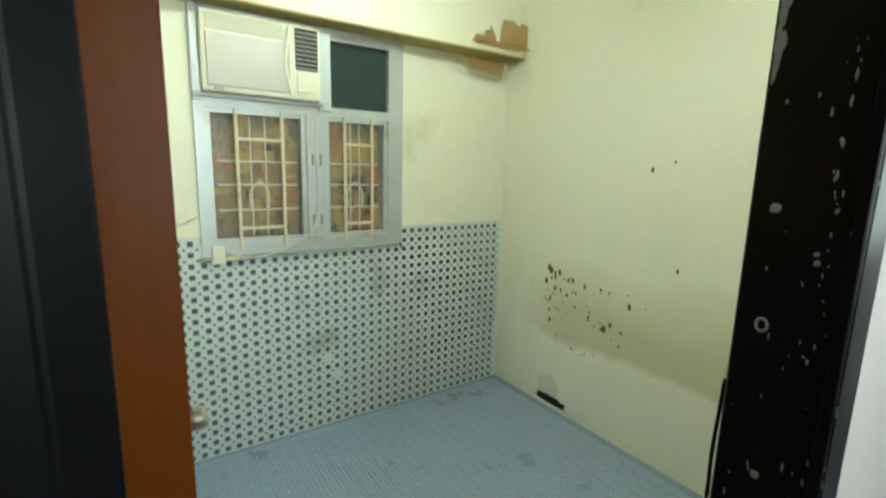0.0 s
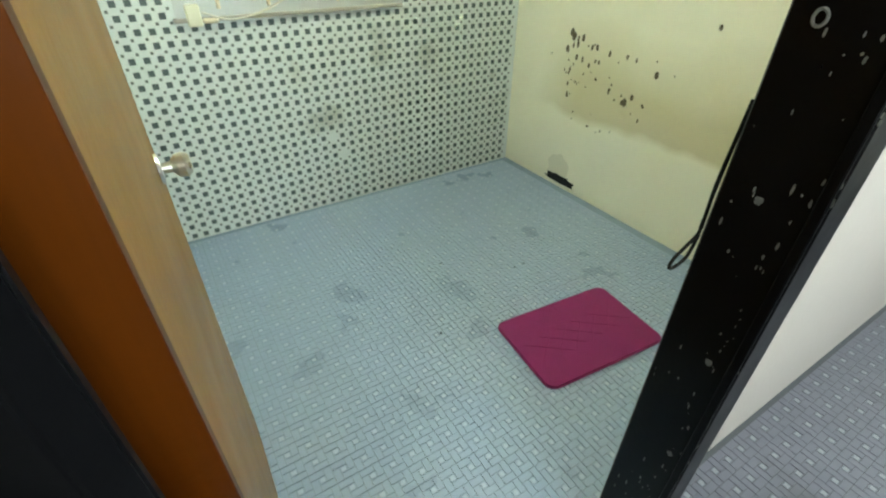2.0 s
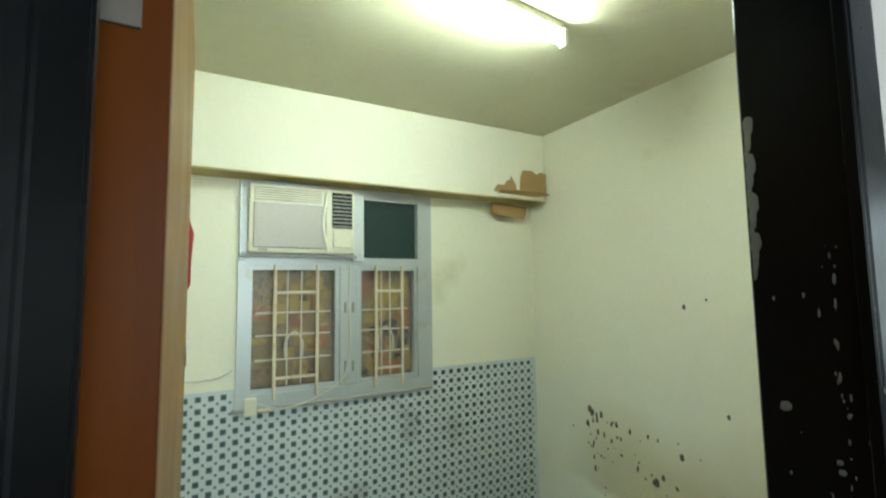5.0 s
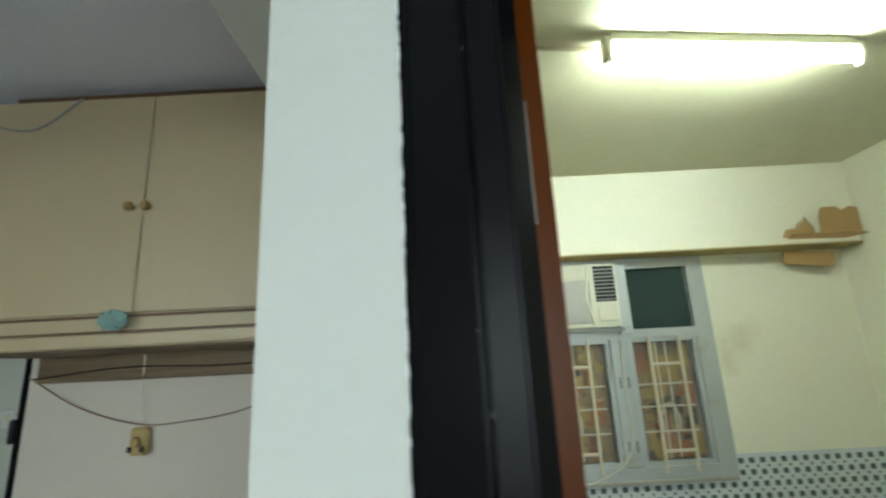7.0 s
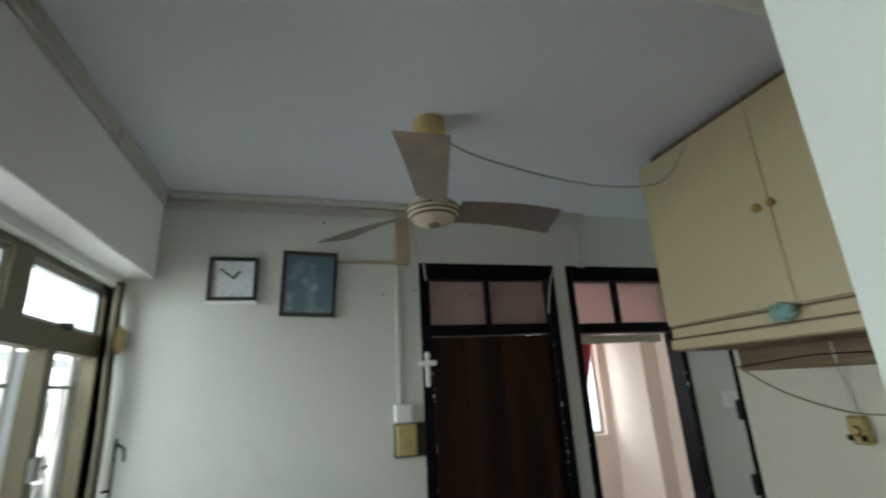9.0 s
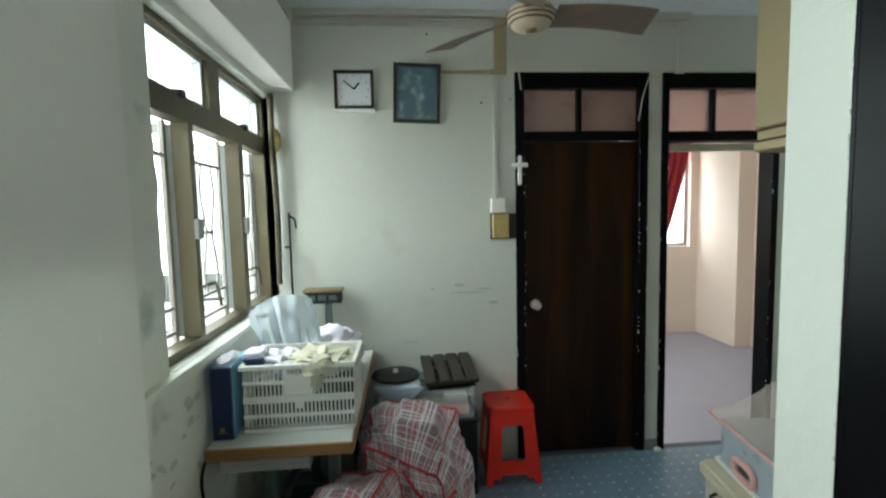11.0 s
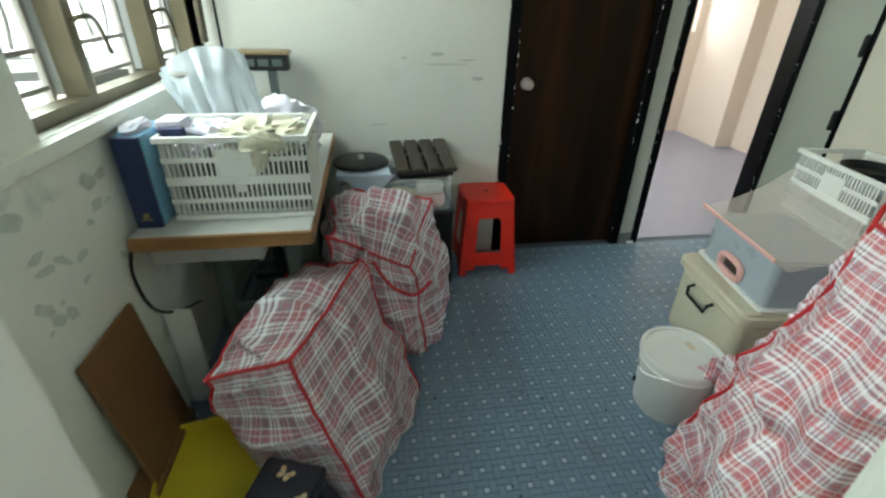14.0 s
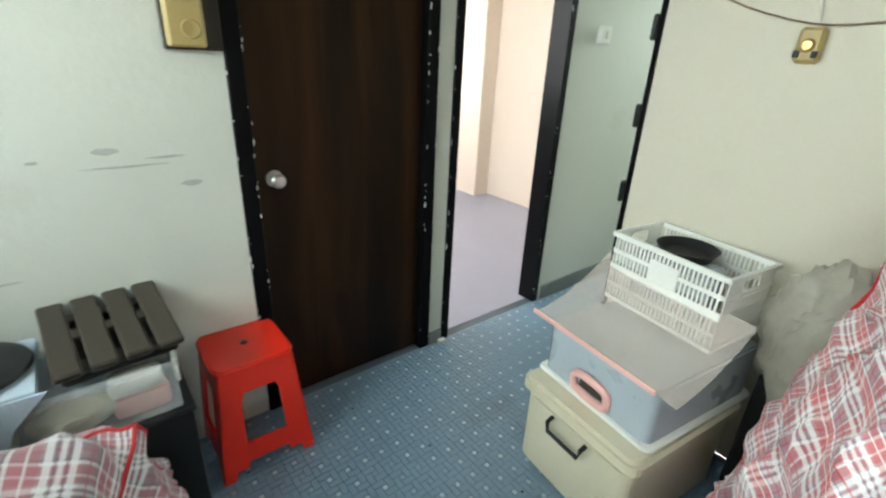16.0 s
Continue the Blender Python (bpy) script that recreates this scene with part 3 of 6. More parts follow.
# thin sheet added under the beam, its shade put into the colour
structure("beam_soffit", bx(-0.80, 1.579, 2.856, 3.02, 2.292, 2.2995), SOFFIT_SHADE, "thin added sheet, beam underside's shade painted yellow-brown", "soffit")
# far room
structure("wall_far_west", wall_with_holes("x", -5.95, 0.15, 0.2, 5.2, 0, CEIL, [(2.75, 3.72, 1.10, 2.35)]), WALL_P, "pinkish cream wall of the far room with a window", "wall")
structure("wall_far_north", bx(-5.8, -3.2, 4.02, 4.15, 0, CEIL), WALL_P, "pinkish cream wall of the far room", "wall")
structure("pilaster", bx(-5.8, -5.09, 3.82, 4.02, 0, CEIL, 0.004), WALL_P, "pinkish cream pilaster in the far room corner", "pilaster")
# unseen wall; its opening is added for the far room's second lamp
structure("wall_far_south", wall_with_holes("y", 0.15, 0.12, -5.95, -3.2, 0, CEIL, [(-5.25, -3.95, 1.15, 2.35)]), WALL_P, "pinkish cream wall closing the far room", "wall")

# outside: one bright haze and a pale facade across the street
structure("backdrop", bx(-80, 60, -60, -59.9, -9, 140), BACKDROP, "bright white haze beyond the window", "backdrop")
structure("backdrop_west", bx(-90, -89.9, -60, 60, -9, 120), BACKDROP, "bright white haze beyond the far room", "backdrop")


# ---- doors ----
def frame_parts(root, x0, x1, y0, y1, top, bar, wide, names=("jamb", "jamb", "head")):
    part(names[0], bx(x0, x1, y0, y0 + wide, 0, top, 0.004), BLACK, root)
    part(names[1], bx(x0, x1, y1 - wide, y1, 0, top, 0.004), BLACK, root)
    part(names[2], bx(x0, x1, y0 + wide, y1 - wide, top - 0.095, top, 0.004), BLACK, root)
    if bar:
        part("transom_rail", bx(x0 + 0.004, x1 - 0.004, y0 + wide, y1 - wide, bar[0], bar[1], 0.004), BLACK, root)


def lock(root, x, y, z, toward):
    k = part("knob", lathe([(0.0, 0.064), (0.020, 0.062), (0.027, 0.050), (0.024, 0.036), (0.012, 0.026), (0.011, 0.008), (0.030, 0.006), (0.032, 0.0), (0, 0)], (0, 0, 0), 24), CHROME, root, "round satin steel knob")
    k.data.transform(Matrix.Translation((x, y, z)) @ Vector((0, 0, 1)).rotation_difference(Vector(toward)).to_matrix().to_4x4())
    return k


d1 = thing("door_1", (-3.12, 1.25, 0), "closed dark brown veneer door in a black frame with fanlight", "door")
frame_parts(d1, -3.205, -3.078, 0.827, 1.678, 2.44, (2.025, 2.085), 0.058)
part("leaf", bx(-3.165, -3.125, 0.889, 1.617, 0.008, 2.022, 0.003), DOORWOOD, d1, "dark streaky brown veneer leaf")
part("muntin", bx(-3.16, -3.10, 1.226, 1.254, 2.085, 2.345, 0.003), BLACK, d1)
for a, b in ((0.885, 1.226), (1.254, 1.620)):
    part("pane", bx(-3.142, -3.136, a, b, 2.085, 2.345), FROST, d1, "dull pink frosted fanlight pane")
lock(d1, -3.125, 0.958, 1.0, (1, 0, 0))
d2 = thing("door_2", (-3.12, 2.15, 0), "open doorway to a bright room in a chipped black frame", "door")
frame_parts(d2, -3.205, -3.078, 1.767, 2.56, 2.44, (2.02, 2.08), 0.045)
part("muntin", bx(-3.16, -3.10, 2.106, 2.134, 2.08, 2.345, 0.003), BLACK, d2)
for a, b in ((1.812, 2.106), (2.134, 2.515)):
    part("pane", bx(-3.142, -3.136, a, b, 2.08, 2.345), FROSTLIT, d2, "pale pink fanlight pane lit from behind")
part("curtain_rail", bx(-3.215, -3.19, 1.82, 2.48, 1.965, 2.015, 0.006), CREAMP, d2, "cream rail under the fanlight")
part("doorstop", bx(-3.077, -3.052, 1.735, 1.778, 0.0, 0.022, 0.005), WHITEP, d2, "small white doorstop")
hp = thing("hinge_post", (-2.41, 2.24, 0), "chipped black door post with three hinges", "door frame")
part("post", bx(-2.432, -2.412, 2.19, 2.30, 0, 1.86, 0.004), BLACK, hp)
for z in (0.95, 1.26, 1.58):
    part("hinge", cyl((-2.436, 2.185, z - 0.04), (-2.436, 2.185, z + 0.04), 0.012, bm=bx(-2.447, -2.433, 2.184, 2.225, z - 0.045, z + 0.045, 0.002)), DARKP, hp, "black painted butt hinge")



def worn_edges(root, ys, x, n, seed):
    r = random.Random(seed)
    own = bmesh.new()
    for y in ys:
        for k in range(n):
            z = r.uniform(0.05, 2.0)
            s = r.choice((0.0012, 0.0015, 0.002, 0.0032))
            blob((x, y + r.uniform(-0.004, 0.004), z), (0.0012, s, s * r.uniform(1.2, 4.5)), 0.5, 8, 1, bm=own, seed=k + y)
    tagged(part("worn_paint", own, WHITEP, root, "white flaked paint along the frame edges"), kind="stuff")


worn_edges(d1, (0.828, 0.883, 1.625, 1.676), -3.0778, 24, 21)
worn_edges(d2, (1.769, 1.810, 2.518), -3.0778, 20, 22)
da = thing("door_3", (-0.25, 0.73, 0), "open tan veneer door in a chipped black frame", "door")
part("jamb", slab([(-0.7755, 0.6650), (-0.769, 0.6640), (-0.7245, 0.6910), (-0.7245, 0.83), (-0.7755, 0.83)], 0, 2.26, bevel=0.0025), BLACK, da, "chipped black outer jamb")
part("stop", slab([(-0.7165, 0.714), (-0.686, 0.716), (-0.6635, 0.7380), (-0.6635, 0.7525), (-0.7165, 0.7525)], 0, 2.189, bevel=0.0025), BLACK, da)
part("rebate", bx(-0.7243, -0.7167, 0.728, 0.83, 0, 2.189), BLACK, da)
part("jamb", bx(0.1425, 0.222, 0.650, 0.796, 0, 2.23, 0.004), BLACK, da, "paint-spotted black outer jamb")
part("groove", bx(0.1365, 0.1424, 0.652, 0.668, 0, 2.16, 0.002), BLACK, da)
part("head", bx(-0.7240, 0.1415, 0.682, 0.80, 2.19, 2.26, 0.004), BLACK, da)
LEAF = Matrix.Translation((-0.627, 0.812, 0)) @ Matrix.Rotation(radians(-1.12), 4, "Z")
leaf = part("leaf", bx(-0.048, 0, 0.022, 0.818, 0.01, 2.25, 0.002, m=LEAF), LEAFWOOD, da, "tan veneer leaf swung into the room")
part("lipping", bx(-0.092, 0.0005, 0.0, 0.022, 0.01, 2.25, 0.001, m=LEAF), EDGEWOOD, da, "reddish brown hinge edge of the leaf")
for z in (0.25, 1.97):
    h = part("hinge", bx(-0.070, -0.020, -0.004, -0.001, z - 0.072, z + 0.072, m=LEAF), STEEL, da, "dull steel butt hinge plate")
    for k, dz in enumerate((-0.055, -0.018, 0.018, 0.055)):
        part("screw", cyl((-0.050 + 0.014 * (k % 2), -0.007, z + dz), (-0.050 + 0.014 * (k % 2), -0.003, z + dz), 0.0045, seg=8), DARKP, da).data.transform(LEAF)
kn = lock(da, -0.6125, 1.525, 1.02, (1, 0.03, 0))
cord = thing("charging_cable", (0.15, 0.80, 0.94), "thin black cable looped beside the door jamb", "cable")
part("cable_run", wire([(0.160, 0.803, 1.23), (0.153, 0.803, 1.16), (0.147, 0.803, 1.10), (0.150, 0.803, 1.04), (0.150, 0.803, 1.005), (0.128, 0.804, 0.985), (0.100, 0.804, 0.968), (0.094, 0.804, 0.950), (0.115, 0.804, 0.946), (0.140, 0.803, 0.960), (0.152, 0.803, 1.0)], 0.0032), WIRE, cord)
part("cable_run", wire([(0.164, 0.806, 1.22), (0.158, 0.806, 1.12), (0.154, 0.806, 1.01)], 0.0026), WIRE, cord)
cl = thing("hanging_cloth", (-0.62, 1.64, 1.4), "red and dark cloth hanging behind the open door", "cloth")
part("red_cloth", blob((-0.640, 1.650, 1.80), (0.034, 0.03, 0.13), 0.3, 8, 3), REDCLOTH, cl)
part("dark_cloth", blob((-0.642, 1.650, 1.57), (0.030, 0.026, 0.12), 0.35, 10, 3), DARKP, cl)

# paint chips and scratches on the jambs
rng = random.Random(4)
chips = bmesh.new()
for k in range(190):
    y, z, s = (rng.uniform(0.660, 0.785) if k % 3 == 0 else rng.gauss(0.690, 0.004) if k % 3 == 1 else rng.gauss(0.656, 0.003)), rng.uniform(0.10, 1.75), rng.uniform(0.0006, 0.0021)
    blob((0.1422, y, z), (0.0008, s, s * rng.uniform(1, 5.0)), 0.5, 7, 1, bm=chips, seed=k)
for y, z, s in ((0.760, 1.524, 0.007), (0.700, 1.451, 0.004), (0.702, 1.463, 0.0035), (0.70, 0.78, 0.006), (0.735, 1.10, 0.006), (0.69, 0.50, 0.006)):
    blob((0.1422, y, z), (0.0010, s, s), 0.6, 7, 2, bm=chips, seed=z)
wire([(0.1420, 0.756 + 0.008 * math.cos(a * 0.9), 1.344 + 0.010 * math.sin(a * 0.9)) for a in range(8)], 0.0022, bm=chips)
part("paint_chips", chips, CHIP, da, "grey paint spots on the jamb")
flake = bmesh.new()
for k in range(12):
    blob((0.1424, 0.788 - 0.002 * (k % 3), 1.72 + 0.020 * k), (0.0010, 0.003 + 0.002 * (k % 3), 0.016), 0.5, 8, 2, bm=flake, seed=k)
part("bare_patch", flake, CHIP, da, "peeled grey patch on the jamb")
edge = bmesh.new()
for k in range(110):
    z = rng.uniform(0.2, 2.2) if k % 2 else rng.gauss(1.95, 0.12)
    w = rng.uniform(0.0006, 0.0013)
    blob((-0.7757, 0.6655, z), (w, w, rng.uniform(0.001, 0.006)), 0.5, 8, 2, bm=edge)
part("ragged_paint_edge", edge, WHITEP, da, "ragged white paint line along the jamb")
nicks = bmesh.new()
for k in range(26):
    z = rng.uniform(0.3, 2.1)
    w = rng.uniform(0.0005, 0.0012)
    blob((rng.gauss(-0.722, 0.003), rng.gauss(0.6925, 0.001), z), (w, 0.0010, w * rng.uniform(1, 3)), 0.5, 6, 1, bm=nicks)
part("groove_nicks", nicks, CHIP, da, "small grey nicks beside the groove")
txt = bpy.data.curves.new("lettering", "FONT")
txt.body, txt.size, txt.extrude = "To", 0.024, 0.0004
lt = new("lettering", txt)
lt.parent = da
lt.matrix_parent_inverse = Matrix.Translation(da.location).inverted()
lt.matrix_world = Matrix.Translation((0.1420, 0.735, 1.370)) @ Matrix.Rotation(radians(-90), 4, "Z") @ Matrix.Rotation(radians(90), 4, "X")
txt.materials.append(CHIP)

# ---- tiled bedroom ----
# window
wa = thing("window_1", (0.17, 3.03, 1.09), "grimy aluminium window with an air conditioner opening and grilles", "window")
Y0, Y1 = 3.000, 3.075
part("outer_frame", wall_with_holes("y", Y0, Y1 - Y0, -0.385, 0.72, 1.09, 2.296, [(-0.335, 0.645, 1.165, 1.835), (-0.335, 0.232, 1.885, 2.262), (0.285, 0.645, 1.885, 2.235)]), ALU, wa, "dull aluminium outer frame", smooth=False)
part("mullion", bx(0.150, 0.262, Y0 - 0.006, Y1, 1.165, 1.835, 0.004), ALU, wa)
part("smoked_pane", bx(0.285, 0.645, 3.035, 3.041, 1.885, 2.235), SMOKED, wa, "dark green smoked pane")
for a, b in ((-0.335, 0.150), (0.262, 0.645)):
    part("sash", wall_with_holes("y", 3.014, 0.03, a, b, 1.165, 1.835, [(a + 0.022, b - 0.022, 1.187, 1.813)]), ALU, wa, smooth=False)
    part("glass", bx(a + 0.022, b - 0.022, 3.028, 3.032, 1.187, 1.813), GLASS, wa).visible_shadow = False
for x in (0.182, 0.226):
    for z in (1.27, 1.60):
        part("latch", bx(x - 0.007, x + 0.007, Y0 - 0.020, Y0 - 0.006, z - 0.030, z + 0.030, 0.003), GREYP, wa)
part("sill", bx(-0.40, 0.735, 2.988, 3.02, 1.082, 1.10, 0.003), CEMENT, wa, "grimy cement sill")
part("reveal_trim", bx(0.72, 0.748, 3.008, 3.022, 1.09, 2.30, 0.003), ALU, wa)

gr = thing("window_grille", (0.15, 3.06, 1.16), "cream iron window grille in front of brown packing paper", "grille")
for x0, x1 in ((-0.29, 0.11), (0.30, 0.60)):
    w = x1 - x0
    lo, hi = x0 + w * 0.22, x0 + w * 0.78
    for x in (lo, hi):
        part("upright", bx(x - 0.008, x + 0.008, 2.984, 2.998, 1.13, 1.84, 0.003), CREAMBAR, gr)
    for z in (1.24, 1.69):
        part("crossbar", bx(lo - 0.004, hi + 0.004, 2.986, 2.996, z - 0.008, z + 0.008, 0.003), CREAMBAR, gr)
    for k in range(1, 3):
        x = lo + (hi - lo) * k / 3
        part("thin_upright", bx(x - 0.004, x + 0.004, 3.046, 3.054, 1.19, 1.81, 0.002), CREAMBAR, gr)
    for z in (1.33, 1.46, 1.58):
        part("thin_crossbar", bx(x0, x1, 3.046, 3.054, z - 0.005, z + 0.005, 0.002), CREAMBAR, gr)
    cx = (lo + hi) / 2
    part("arch", wire([(cx - 0.045, 3.05, 1.34), (cx - 0.045, 3.05, 1.42), (cx, 3.05, 1.475), (cx + 0.045, 3.05, 1.42), (cx + 0.045, 3.05, 1.34)], 0.005), CREAMBAR, gr)
pk = thing("packing_paper", (0.15, 3.10, 1.1), "layered brown, yellow and orange printed paper behind the window", "paper")
rng = random.Random(11)
tones = [mat("yellow_print", (0.42, 0.28, 0.06), 0.7, var=0.4, scale=22, dirt=(0.16, 0.10, 0.04), dirt_at=0.52, dirt_scale=34),
         mat("orange_print", (0.34, 0.12, 0.025), 0.7, var=0.4, scale=22, dirt=(0.5, 0.36, 0.16), dirt_at=0.56, dirt_scale=30),
         mat("tan_print", (0.30, 0.20, 0.085), 0.75, var=0.4, scale=20, dirt=(0.10, 0.065, 0.04), dirt_at=0.50, dirt_scale=40),
         mat("dark_print", (0.05, 0.03, 0.02), 0.75, var=0.5, scale=24, dirt=(0.26, 0.18, 0.10), dirt_at=0.54, dirt_scale=30),
         mat("red_print", (0.20, 0.07, 0.04), 0.7, var=0.4, scale=24, dirt=(0.42, 0.3, 0.14), dirt_at=0.54, dirt_scale=36)]
for x0, x1 in ((-0.335, 0.150), (0.262, 0.645)):
    part("backing_sheet", bx(x0, x1, 3.122, 3.128, 1.16, 1.84), tones[2], pk)
    for k in range(46):
        w, h = rng.uniform(0.035, 0.13), rng.uniform(0.03, 0.15)
        x, z = rng.uniform(x0 + w / 2, x1 - w / 2), rng.uniform(1.165 + h / 2, 1.835 - h / 2)
        tone = 0 if z > 1.52 and rng.random() < 0.6 else rng.choice((2, 2, 2, 0, 4, 1, 2, 3))
        if abs(x - x0) < 0.10 and z > 1.5:
            tone = 1
        y = 3.12 - 0.001 * k
        part("sheet", bx(x - w / 2, x + w / 2, y - 0.0012, y, z - h / 2, z + h / 2, m=Matrix.Translation((x, y, z)) @ Matrix.Rotation(radians(rng.uniform(-5, 5)), 4, "Y") @ Matrix.Translation((-x, -y, -z))), tones[tone], pk)
structure("wall_lightwell", bx(-0.8, 1.6, 3.30, 3.4, 0.8, CEIL), CEMENT, "dark cement wall behind the bedroom window", "wall")

# air conditioner
ac = thing("air_conditioner", (-0.08, 2.96, 1.90), "cream window air conditioner with a silver grey front", "air conditioner")
part("body", bx(-0.345, 0.215, 2.935, 3.30, 1.900, 2.262, 0.010, seg=2), CREAMP, ac)
part("front_panel", bx(-0.325, 0.055, 2.926, 2.936, 1.925, 2.165, 0.004), ACSILVER, ac, "silver grey intake panel")
part("panel_edge", wire([(0.055, 2.928, 2.245), (0.040, 2.926, 2.15), (0.035, 2.926, 2.05), (0.060, 2.928, 1.915)], 0.008), CREAMP, ac)
for k in range(6):
    part("louvre", bx(-0.322, 0.030, 2.926, 2.940, 2.178 + 0.0125 * k, 2.185 + 0.0125 * k, 0.002), CREAMP, ac)
part("outlet_recess", bx(0.085, 0.200, 2.930, 2.937, 2.045, 2.245), DARKP, ac)
for k in range(9):
    part("outlet_slat", bx(0.085, 0.200, 2.924, 2.934, 2.052 + 0.0212 * k, 2.058 + 0.0212 * k, 0.001), GREYP, ac)
part("control_flap", bx(0.090, 0.198, 2.926, 2.936, 1.935, 2.030, 0.003), CREAMP, ac)
part("badge", bx(-0.300, -0.255, 2.924, 2.927, 1.908, 1.918), GREYP, ac, "small grey oval badge")
part("side_filler", bx(-0.384, -0.347, 2.985, 2.999, 1.86, 2.29, 0.003), ALU, ac)
part("side_filler", bx(0.217, 0.287, 2.978, 2.999, 1.86, 2.285, 0.003), ALU, ac)
part("support_ledge", bx(-0.385, 0.24, 2.960, 3.0, 1.878, 1.897, 0.003), GREYP, ac)
for x, z in ((-0.366, 2.25), (-0.366, 1.90), (0.262, 2.26), (0.262, 1.90)):
    part("screw", cyl((x, 2.976, z), (x, 2.986, z), 0.005, seg=8), GREYP, ac)

wire_a = thing("loose_cable", (-0.3, 2.98, 1.1), "slack off-white cable along the window sill", "cable")
part("cable_run", wire([(0.205, 2.985, 1.84), (0.200, 2.985, 1.6), (0.205, 2.98, 1.40), (0.17, 2.98, 1.22), (0.04, 2.975, 1.13), (-0.15, 2.97, 1.085), (-0.28, 2.985, 1.12)], 0.005), WHITEWIRE, wire_a)
part("cable_run", wire([(-0.40, 3.012, 1.30), (-0.48, 3.012, 1.265), (-0.62, 3.012, 1.262), (-0.78, 3.012, 1.27)], 0.005), WHITEWIRE, wire_a)
sk = thing("wall_socket", (-0.32, 3.0, 1.08), "grimy cream socket box under the window corner", "socket")
part("case", bx(-0.345, -0.285, 2.975, 3.012, 1.065, 1.155, 0.005), CREAMP, sk)
part("plug", bx(-0.285, -0.215, 2.972, 2.99, 1.075, 1.098, 0.008), CREAMBAR, sk)

# fluorescent tube
fl = thing("fluorescent_lamp", (0.25, 1.70, 2.72), "lit bare fluorescent tube on a cream batten", "lamp")
TM = Matrix.Translation((0.26, 1.695, 0)) @ Matrix.Rotation(radians(6), 4, "Z")
part("tube", cyl((-0.44, 0, 2.700), (0.44, 0, 2.700), 0.014, seg=14, bm=None), TUBE, fl, "glowing white glass tube").data.transform(TM)
# batten made wider than the thin rail, to shade the ceiling above the tube
part("batten", bx(-0.44, 0.44, -0.017, 0.023, 2.738, 2.774, 0.004), CREAMP, fl).data.transform(TM)
for sx in (-1, 1):
    part("lamp_holder", bx(sx * 0.452 - 0.014, sx * 0.452 + 0.014, -0.018, 0.018, 2.672, 2.760, 0.006), CREAMP, fl).data.transform(TM)
part("ceiling_conduit", cyl((-1.05, 0.06, 2.764), (-0.42, 0.06, 2.764), 0.008), STAINPIPE, fl).data.transform(TM)
part("starter", cyl((-0.36, 0.06, 2.735), (-0.36, 0.06, 2.765), 0.014), CREAMP, fl).data.transform(TM)

cb = thing("cardboard_piece", (1.4, 2.85, 2.3), "torn brown cardboard pieces jammed in the beam corner", "cardboard")


def card(outline, place, rx, rz):
    own = bmesh.new()
    f = own.faces.new([own.verts.new((x, 0, z)) for x, z in outline])
    ext = bmesh.ops.extrude_face_region(own, geom=[f])
    bmesh.ops.translate(own, vec=(0, 0.006, 0), verts=[g for g in ext["geom"] if isinstance(g, bmesh.types.BMVert)])
    bmesh.ops.recalc_face_normals(own, faces=own.faces[:])
    bmesh.ops.transform(own, matrix=pose(*place, rx, 0, rz), verts=own.verts[:])
    part("flap", own, CARD, cb, smooth=False)


card([(0, 0), (0.20, 0), (0.20, 0.14), (0.16, 0.14), (0.15, 0.09), (0.12, 0.085), (0.10, 0.05), (0.03, 0.045)], (1.13, 2.835, 2.335), -4, 6)
card([(0, 0), (0.20, -0.01), (0.205, 0.13), (0.17, 0.145), (0.13, 0.125), (0.10, 0.15), (0.03, 0.15), (0.01, 0.10)], (1.335, 2.825, 2.345), -3, -10)
card([(0, 0), (0.30, -0.02), (0.40, 0.01), (0.30, 0.035), (0.02, 0.03)], (1.13, 2.80, 2.315), 60, -6)
card([(0, 0), (0.27, -0.03), (0.29, 0.0), (0.30, 0.06), (0.01, 0.075)], (1.18, 2.94, 2.205), 0, 0)

bath = thing("bath_mat", (0.69, 1.37, 0.0), "magenta plush mat on the mosaic floor", "mat")
mt = bmesh.new()
outline = rounded(0.303, 0.20, 0.045, 6)
slab(outline, 0.001, 0.016, bm=mt, bevel=0.006)
bmesh.ops.transform(mt, matrix=pose(0.676, 1.366, 0, 0, 0, -5.4), verts=mt.verts[:])
part("plush_pad", mt, MAGENTA, bath)
qlt = bmesh.new()
for k in range(-2, 3):
    for a in (40, -40):
        d = Vector((math.cos(radians(a)), math.sin(radians(a)), 0))
        o = Vector((0.676 + 0.09 * k, 1.366, 0.0150))
        cyl(o - d * 0.10, o + d * 0.10, 0.003, seg=6, bm=qlt)
part("quilting", qlt, MAGENTA, bath)

# marks on the cream walls
rng = random.Random(7)
marks = bmesh.new()
for k in range(60):
    y = rng.gauss(2.25, 0.17) if k % 3 else rng.gauss(2.48, 0.05)
    z = rng.uniform(0.66, 0.95) if k % 4 else rng.uniform(0.45, 0.7)
    s = rng.uniform(0.003, 0.010)
    blob((1.5795, min(2.75, y), z), (0.0012, s, s * rng.uniform(0.8, 2.4)), 0.6, 9, 1, bm=marks, seed=k)
for y, z, s in ((1.918, 0.837, 0.016), (1.672, 1.089, 0.011), (1.861, 1.587, 0.012), (1.744, 1.626, 0.007), (2.07, 0.663, 0.02), (2.03, 0.70, 0.014), (2.50, 0.93, 0.02), (2.54, 0.86, 0.016), (2.52, 0.95, 0.018)):
    blob((1.5795, y, z), (0.0015, s * 0.7, s), 0.6, 9, 2, bm=marks, seed=y)
tagged(solid("mould_spots", marks, MOULD, "dark mould and flaked paint spots on the cream wall", "stain"), kind="stuff")
hole = bmesh.new()
